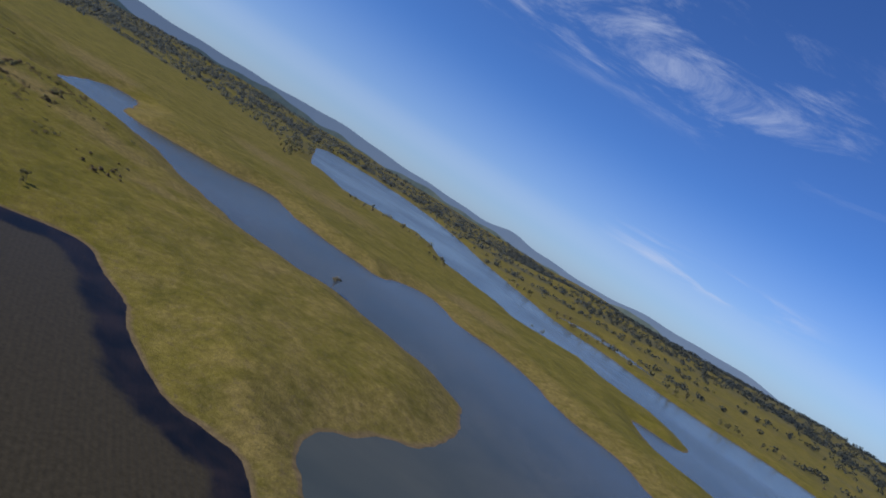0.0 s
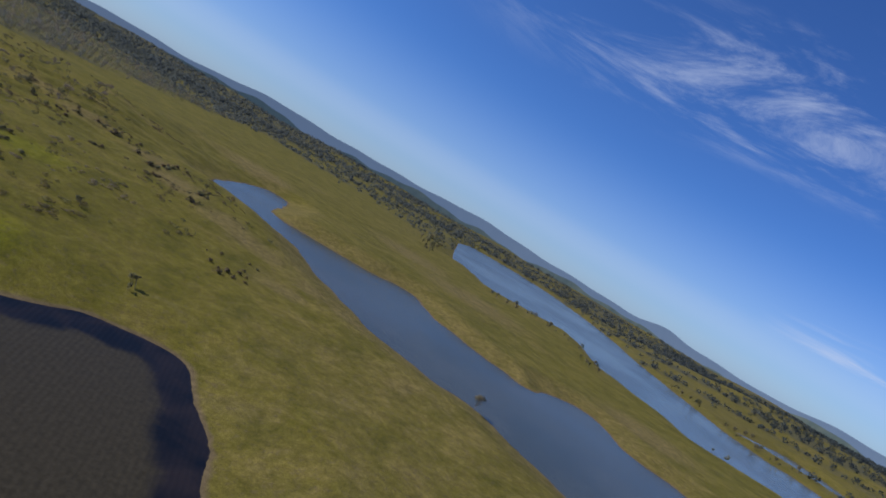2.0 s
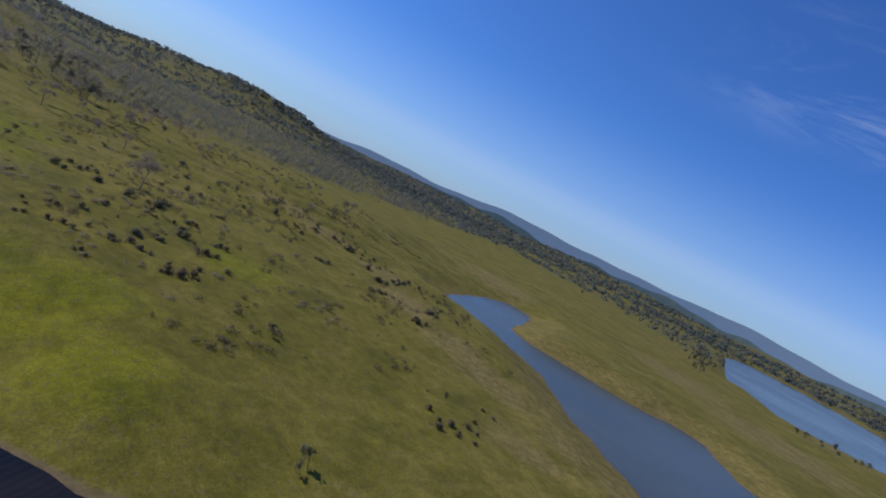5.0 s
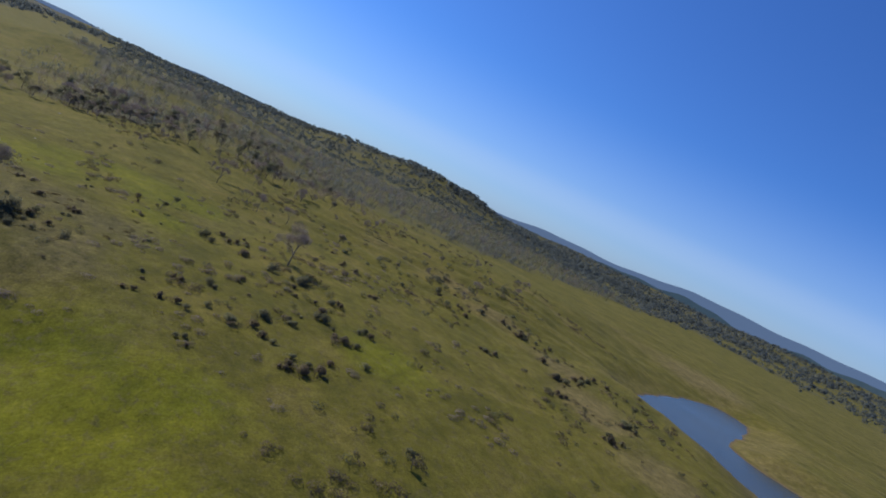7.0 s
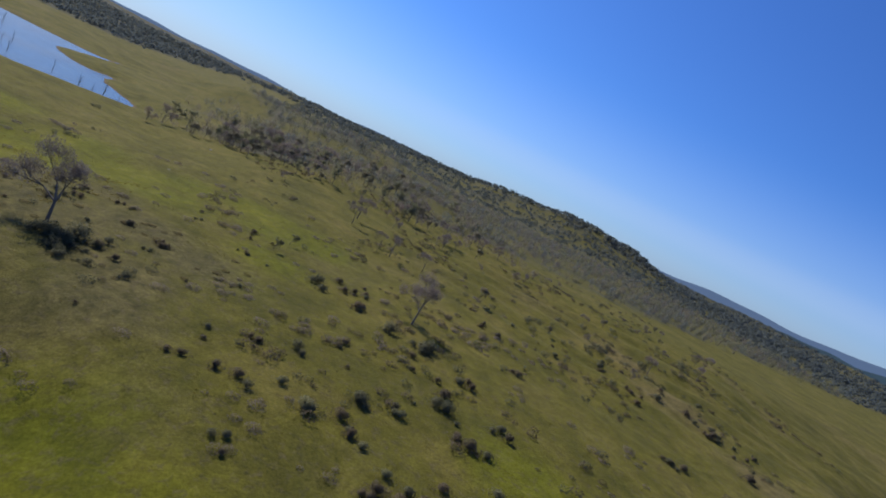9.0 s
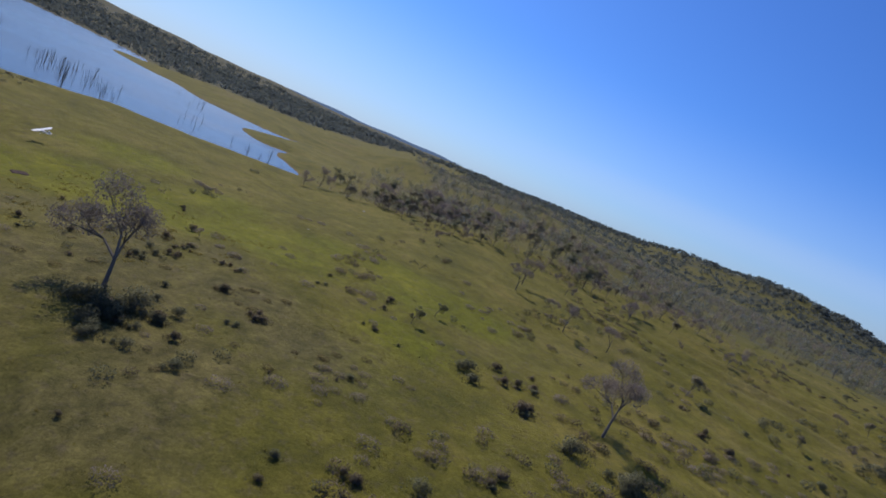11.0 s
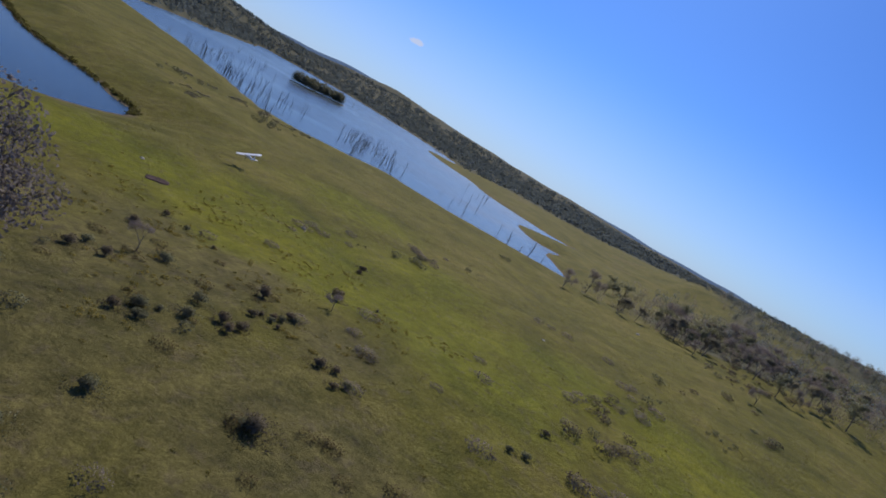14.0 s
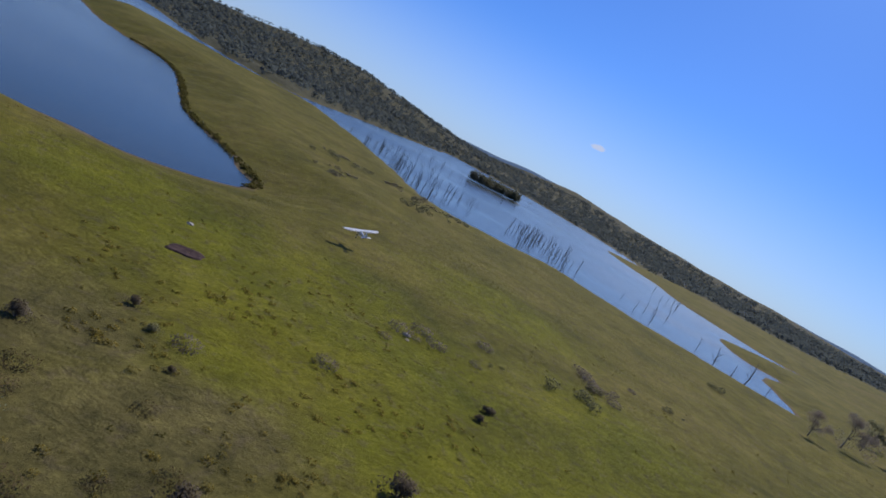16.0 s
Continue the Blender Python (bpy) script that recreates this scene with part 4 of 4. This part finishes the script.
p = sprinkle(rng, 45, -475, -360, 100, 240, lambda x, y: smooth(waves(x, y, 26, 28) + 0.5 * waves(x, y, 11, 29), -0.5, 0.5) * (patches(x, y, HEATHY) > 0.35))
scatter("heath", p, rng.uniform(0.5, 1.2, len(p)), 0.6, 1.7, 260, 0.095, HEATH, 33, "low golden-brown heathy scrub on the rise", "scrub")
p = sprinkle(rng, 170, -650, -500, -140, -10, lambda x, y: (patches(x, y, ((-566, -114, 9), (-532, -43, 8), (-545, -60, 7), (-575, -105, 9), (-595, -87, 11), (-606, -71, 10), (-613, -66, 9), (-609, -92, 9), (-628, -190, 8))) > 0.3) * (shore(x, y) > 8) * smooth(waves(x, y, 14, 35), -0.2, 0.6))
scatter("brambles", p, rng.uniform(0.5, 1.2, len(p)), 0.9, 1.5, 60, 0.18, LEAF_GREY, 34, "grey-brown low scrub on the flat by the bay", "scrub")

# ---- woods ----
wood = lambda x, y: wooded(x, y) * (np.hypot(x + 705, y - 205) > 45)
p = sprinkle(rng, 5800, -1900, -690, -100, 1500, wood)
k = rng.uniform(0.45, 1.3, 5800)
# the blue-green share carries painted haze in its leaf colour
for a, b_, mat, what, sd in ((0, 2100, LEAF_GREEN, "green", 6), (2100, 4000, LEAF_GUM_HAZE, "blue-green", 7), (4000, 5800, TWIG, "leafless brown", 8)):
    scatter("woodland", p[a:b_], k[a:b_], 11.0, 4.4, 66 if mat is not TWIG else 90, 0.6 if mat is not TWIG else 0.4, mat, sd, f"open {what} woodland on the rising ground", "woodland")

q_ = sprinkle(rng, 900, -1050, -690, 110, 470, lambda x, y: (shore(x, y) > 15) * smooth(waves(x, y, 70, 36) + 0.5 * waves(x, y, 28, 37), -0.5, 0.5))
scatter("woodland", q_[:450], rng.uniform(0.3, 0.85, 450), 11.0, 4.0, 110, 0.36, TWIG, 9, "thin grey-brown saplings at the wood's edge", "woodland")
scatter("woodland", q_[450:], rng.uniform(0.25, 0.8, 450), 10.0, 4.2, 90, 0.42, LEAF_GREY, 10, "thin grey-green saplings at the wood's edge", "woodland")


def trunks(name, places, sizes, height, radius, mat, label, lean=0.05, seed=0):
    rg = np.random.default_rng(seed)
    n = len(places)
    z = land(places[:, 0], places[:, 1]) - 0.5
    ang = np.arange(3) * 2 * math.pi / 3
    ring = np.stack([np.cos(ang), np.sin(ang), 0 * ang], 1)
    base = np.stack([places[:, 0], places[:, 1], np.maximum(z, -1.0)], 1)[:, None]
    tip = base + np.concatenate([rg.normal(size=(n, 1, 2)) * lean * height, np.full((n, 1, 1), height)], 2) * sizes[:, None, None]
    v = np.concatenate([base + ring * radius, tip + ring * radius * 0.4], 1).reshape(-1, 3)
    i = np.arange(n)[:, None] * 6
    f = np.concatenate([i + np.array([[a, (a + 1) % 3, 3 + (a + 1) % 3, 3 + a]]) for a in range(3)])
    return tagged(new(name, array_mesh(name, v, f, mat)), label, "woodland", kind="stuff")


trunks("woodland_trunks", p, k, 9.0, 0.22, BARK, "pale thin trunks of the open woodland", 0.05, 3)
far_r = lambda x, y: np.hypot(x + 300, y - 300)
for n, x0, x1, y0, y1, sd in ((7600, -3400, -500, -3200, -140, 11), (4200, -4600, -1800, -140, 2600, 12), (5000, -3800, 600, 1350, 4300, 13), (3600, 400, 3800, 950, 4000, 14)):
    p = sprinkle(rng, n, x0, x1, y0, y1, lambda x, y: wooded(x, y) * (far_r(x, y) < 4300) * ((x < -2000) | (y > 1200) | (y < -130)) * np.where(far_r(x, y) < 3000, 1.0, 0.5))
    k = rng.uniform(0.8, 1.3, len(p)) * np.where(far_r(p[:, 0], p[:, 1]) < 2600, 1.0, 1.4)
    # haze over the far woods is part of their leaf colour
    scatter("far_woods", p, k, 10.0, 7.5, 18, 2.4, FAR_GUM_HAZE, sd, "distant gum woods on flats and hills, haze put into leaf colour", "woodland")
# a wooded islet and the far shore of the bay
t = rng.uniform(0, 1, 130)
p = np.stack([-1078 - 147 * t + rng.normal(0, 4, 130), -662 - 25 * t + rng.normal(0, 4, 130)], 1)
scatter("islet_trees", p, rng.uniform(0.6, 1.3, 130), 17.0, 6.0, 80, 1.1, LEAF_DARK, 13, "dark trees crowding a low islet in the bay", "woodland")

# ---- drowned trees in the bay ----
STAND = {"pole_a": lambda: dead_tree("drowned_tree", 11, 61, "dead grey trunk standing in the flooded bay", 3),
         "pole_b": lambda: dead_tree("drowned_tree", 9, 62, "broken dead trunk standing in the flooded bay", 1),
         "pole_c": lambda: dead_tree("drowned_tree", 12, 63, "branching dead tree standing in the flooded bay", 6)}
drowned, r_ = [], random.Random(12)
for x0, y0, x1, y1, wide, n in ((-657, -150, -700, -290, 12, 60), (-690, -280, -735, -430, 20, 34), (-735, -95, -880, -250, 30, 84), (-700, -190, -800, -330, 40, 26),
                                (-760, -380, -830, -480, 30, 16), (-1000, -140, -1080, -220, 30, 8), (-880, -450, -1060, -700, 80, 24), (-1150, -700, -1450, -900, 90, 14), (-790, -20, -860, -80, 30, 7)):
    for _ in range(n):
        t = r_.random()
        x, y = x0 + (x1 - x0) * t + r_.gauss(0, wide * 0.6), y0 + (y1 - y0) * t + r_.gauss(0, wide * 0.6)
        if float(shore(np.array([x]), np.array([y]))[0]) < -6:
            drowned.append((x, y, r_.uniform(0.6, 1.1), r_.choice(tuple(STAND))))


def plant_in_water(makers, places, seed):
    r = random.Random(seed)
    at = lambda x, y, k: Matrix.Translation((x, y, 0)) @ Matrix.Rotation(r.uniform(0, 6.28), 4, "Z") @ Matrix.Diagonal((k, k, k, 1))
    for kind, make in makers.items():
        mine = [q for q in places if q[3] == kind]
        first = make()
        for x, y, k, _ in mine[1:]:
            tagged(copy_thing(first, at(x, y, k)), group="drowned trees")
        x, y, k, _ = mine[0]
        first.matrix_basis = at(x, y, k)
        tagged(first, group="drowned trees")


plant_in_water(STAND, drowned, 13)

# ---- the white aircraft, low over the grass ----
PAINT, nd, lk, b = material("white_aircraft_paint", 0.3, 0, 0.5)
geo = nd.new("ShaderNodeNewGeometry")
lk.new(ramp(nd, lk, noise_node(nd, lk, geo.outputs["Position"], 2.0), [(0.3, (0.76, 0.77, 0.78)), (0.7, (0.84, 0.84, 0.83))]), b.inputs["Base Color"])
GLASS, nd, lk, b = material("tinted_canopy", 0.05, 0, 0.5)
b.inputs["Base Color"].default_value = (0.02, 0.025, 0.03, 1)
RUBBER, nd, lk, b = material("black_rubber", 0.85, 0, 0.2)
b.inputs["Base Color"].default_value = (0.02, 0.02, 0.02, 1)


def loft(rings):
    """A skin over rings of points, closed at both ends."""
    bm = bmesh.new()
    rows = [[bm.verts.new(q) for q in ring] for ring in rings]
    for a, b2 in zip(rows, rows[1:]):
        for i in range(len(a)):
            j = (i + 1) % len(a)
            bm.faces.new((a[i], a[j], b2[j], b2[i]))
    bm.faces.new(rows[0][::-1])
    bm.faces.new(rows[-1])
    bmesh.ops.recalc_face_normals(bm, faces=bm.faces)
    return bm


def part(name, bm, mat, parent, label="", flat=False):
    me = bpy.data.meshes.new(name)
    bm.to_mesh(me)
    bm.free()
    me.materials.append(mat)
    if not flat:
        me.shade_smooth()
    return child(name, me, parent, label)


def oval(x, w, h, z, n=14, low=1.0):
    return [(x, math.cos(2 * math.pi * i / n) * w, z + math.sin(2 * math.pi * i / n) * h * (low if i > n / 2 else 1)) for i in range(n)]


def foil(y, chord, lead, z, thick, n=8):
    """A wing section at y, its leading edge at x = lead."""
    xs = [0.5 - 0.5 * math.cos(math.pi * i / n) for i in range(n + 1)]
    t = [thick * chord * 5 * (0.2969 * math.sqrt(q) - 0.126 * q - 0.3516 * q * q + 0.2843 * q ** 3 - 0.1015 * q ** 4) for q in xs]
    up = [(lead - q * chord, y, z + u * 1.3) for q, u in zip(xs, t)]
    return up + [(lead - q * chord, y, z - u * 0.6) for q, u in list(zip(xs, t))[-2:0:-1]]


def rod(a, b2, r, n=8):
    a, b2 = Vector(a), Vector(b2)
    d = (b2 - a).normalized()
    u = d.orthogonal().normalized()
    w = d.cross(u)
    return loft([[tuple(c + (u * math.cos(2 * math.pi * i / n) + w * math.sin(2 * math.pi * i / n)) * r) for i in range(n)] for c in (a, b2)])


def make_aircraft():
    """A high-wing two-seater, nose along +x."""
    root = tagged(new("light_aircraft"), "white high-wing light aircraft flying low over pasture", "aircraft")
    body = part("fuselage", loft([oval(2.35, .22, .22, .05), oval(2.1, .42, .42, .05), oval(1.2, .52, .52, .08), oval(.4, .56, .62, .15), oval(-.6, .5, .55, .15),
                                  oval(-1.6, .28, .3, .18), oval(-3.6, .1, .14, .28)]), PAINT, root)
    part("windscreen", loft([oval(1.12, .46, .1, .58), oval(.75, .5, .22, .62), oval(.35, .52, .2, .66)]), GLASS, body, "dark tinted windscreen")
    part("spinner", loft([oval(2.62, .03, .03, .05), oval(2.5, .12, .12, .05), oval(2.34, .17, .17, .05)]), PAINT, body)
    wing = part("wing", loft([foil(-4.7, 1.05, .72, .98, .12), foil(-4.5, 1.25, .8, .95, .13), foil(-.6, 1.35, .85, .84, .14), foil(.6, 1.35, .85, .84, .14),
                              foil(4.5, 1.25, .8, .95, .13), foil(4.7, 1.05, .72, .98, .12)]), PAINT, root)
    for s in (-1, 1):
        part("flap", loft([foil(s * .75, .32, -.52, .8, .1), foil(s * 4.1, .3, -.5, .9, .1)]), PAINT, wing)
        part("strut", rod((.35, s * .5, -.25), (.25, s * 2.5, .86), .035), PAINT, root)
        part("wheel_leg", rod((.1, s * .35, -.35), (.05, s * .95, -.95), .05), PAINT, root)
        wheel = part("wheel", rod((.05, s * .93, -1.0), (.05, s * 1.08, -1.0), .22, 14), RUBBER, root, "black rubber tyre")
        part("hub", rod((.05, s * 1.06, -1.0), (.05, s * 1.1, -1.0), .1, 10), PAINT, wheel, "white hub")
        part("tailplane", loft([foil(s * .05, .85, -3.0, .32, .09), foil(s * 1.35, .6, -3.15, .34, .08)]), PAINT, root)
    part("nose_leg", rod((1.75, 0, -.3), (1.85, 0, -.95), .05), PAINT, root)
    part("wheel", rod((1.85, -.06, -1.02), (1.85, .06, -1.02), .18, 14), RUBBER, root, "black rubber tyre")
    fin = [[(x, y, h) for (x, y, _), h in zip(row, [hh] * len(row))] for row, hh in zip([[(q[0], q[2], q[1]) for q in foil(h, c, l, 0, .09)] for h, c, l in ((.3, 1.1, -2.85), (1.35, .62, -3.25))], (.3, 1.35))]
    part("fin", loft(fin), PAINT, root)
    for s in (-1, 1):
        part("propeller_blade", loft([foil(s * .1, .12, 2.46, .05, .2), foil(s * .55, .15, 2.48, .05, .14), foil(s * .85, .08, 2.45, .05, .1)]), RUBBER, root, "dark propeller blade")
    return root


craft = make_aircraft()
craft.matrix_basis = Matrix.Translation((-495.5, 67.0, 12.2)) @ Matrix.Rotation(radians(-93), 4, "Z") @ Matrix.Rotation(radians(-13), 4, "X")

# ---- a wallow and a few pale rocks ----
MUD, nd, lk, b = material("wallow_mud", 0.95, 0, 0.1)
geo = nd.new("ShaderNodeNewGeometry")
lk.new(ramp(nd, lk, noise_node(nd, lk, geo.outputs["Position"], 1.2, 6), [(0.35, (0.040, 0.026, 0.026)), (0.65, (0.080, 0.053, 0.048))]), b.inputs["Base Color"])


def wallow(x, y, wide, deep, seed):
    """A bare muddy hollow with a low trodden rim."""
    bm, n, rings = bmesh.new(), 36, []
    for q, z in ((0.15, 0.05), (0.45, 0.06), (0.7, 0.1), (0.85, 0.24), (0.95, 0.16), (1.08, -0.25)):
        rings.append([])
        for i in range(n):
            a = 2 * math.pi * i / n
            w = 1 + 0.4 * noise.noise(Vector((math.cos(a) * 1.3 + seed, math.sin(a) * 1.3, q)))
            px, py = x + math.cos(a) * wide * q * w, y + math.sin(a) * deep * q * w
            rings[-1].append(bm.verts.new((px, py, float(land(np.array([px]), np.array([py]))[0]) + z)))
    for a, b2 in zip(rings, rings[1:]):
        for i in range(n):
            bm.faces.new((a[i], a[(i + 1) % n], b2[(i + 1) % n], b2[i]))
    bm.faces.new(rings[0][::-1])
    bmesh.ops.recalc_face_normals(bm, faces=bm.faces)
    me = bpy.data.meshes.new("mud_wallow")
    bm.to_mesh(me)
    bm.free()
    me.materials.append(MUD)
    me.shade_smooth()
    tagged(new("mud_wallow", me), "bare brown muddy wallow in the green pasture", "wallow")


wallow(-448, 102, 3.2, 2.0, 2)

STONE, nd, lk, b = material("pale_rock", 0.9, 0, 0.2)
geo = nd.new("ShaderNodeNewGeometry")
lk.new(ramp(nd, lk, noise_node(nd, lk, geo.outputs["Position"], 3.0, 6), [(0.3, (0.2, 0.18, 0.16)), (0.7, (0.42, 0.4, 0.36))]), b.inputs["Base Color"])


def rock(x, y, size, seed):
    r = random.Random(seed)
    bm = bmesh.new()
    bmesh.ops.create_icosphere(bm, subdivisions=2, radius=size)
    for v in bm.verts:
        n = noise.noise(v.co * (1.4 / size) + Vector((seed, 0, 0)))
        v.co *= 1 + 0.35 * n
        v.co.z *= 0.6
    me = bpy.data.meshes.new("rock")
    bm.to_mesh(me)
    bm.free()
    me.materials.append(STONE)
    ob = tagged(new("rock", me), "pale weathered boulder lying in the grass", "rock")
    ob.matrix_basis = spot(x, y, 1, r.uniform(0, 6), 0.1)


for i, (x, y, k_) in enumerate(((-487, 113, 0.9), (-486, 115, 0.5), (-451, 87, 0.7), (-537, 173, 0.6), (-662, 169, 1.0))):
    rock(x, y, k_, i + 3)
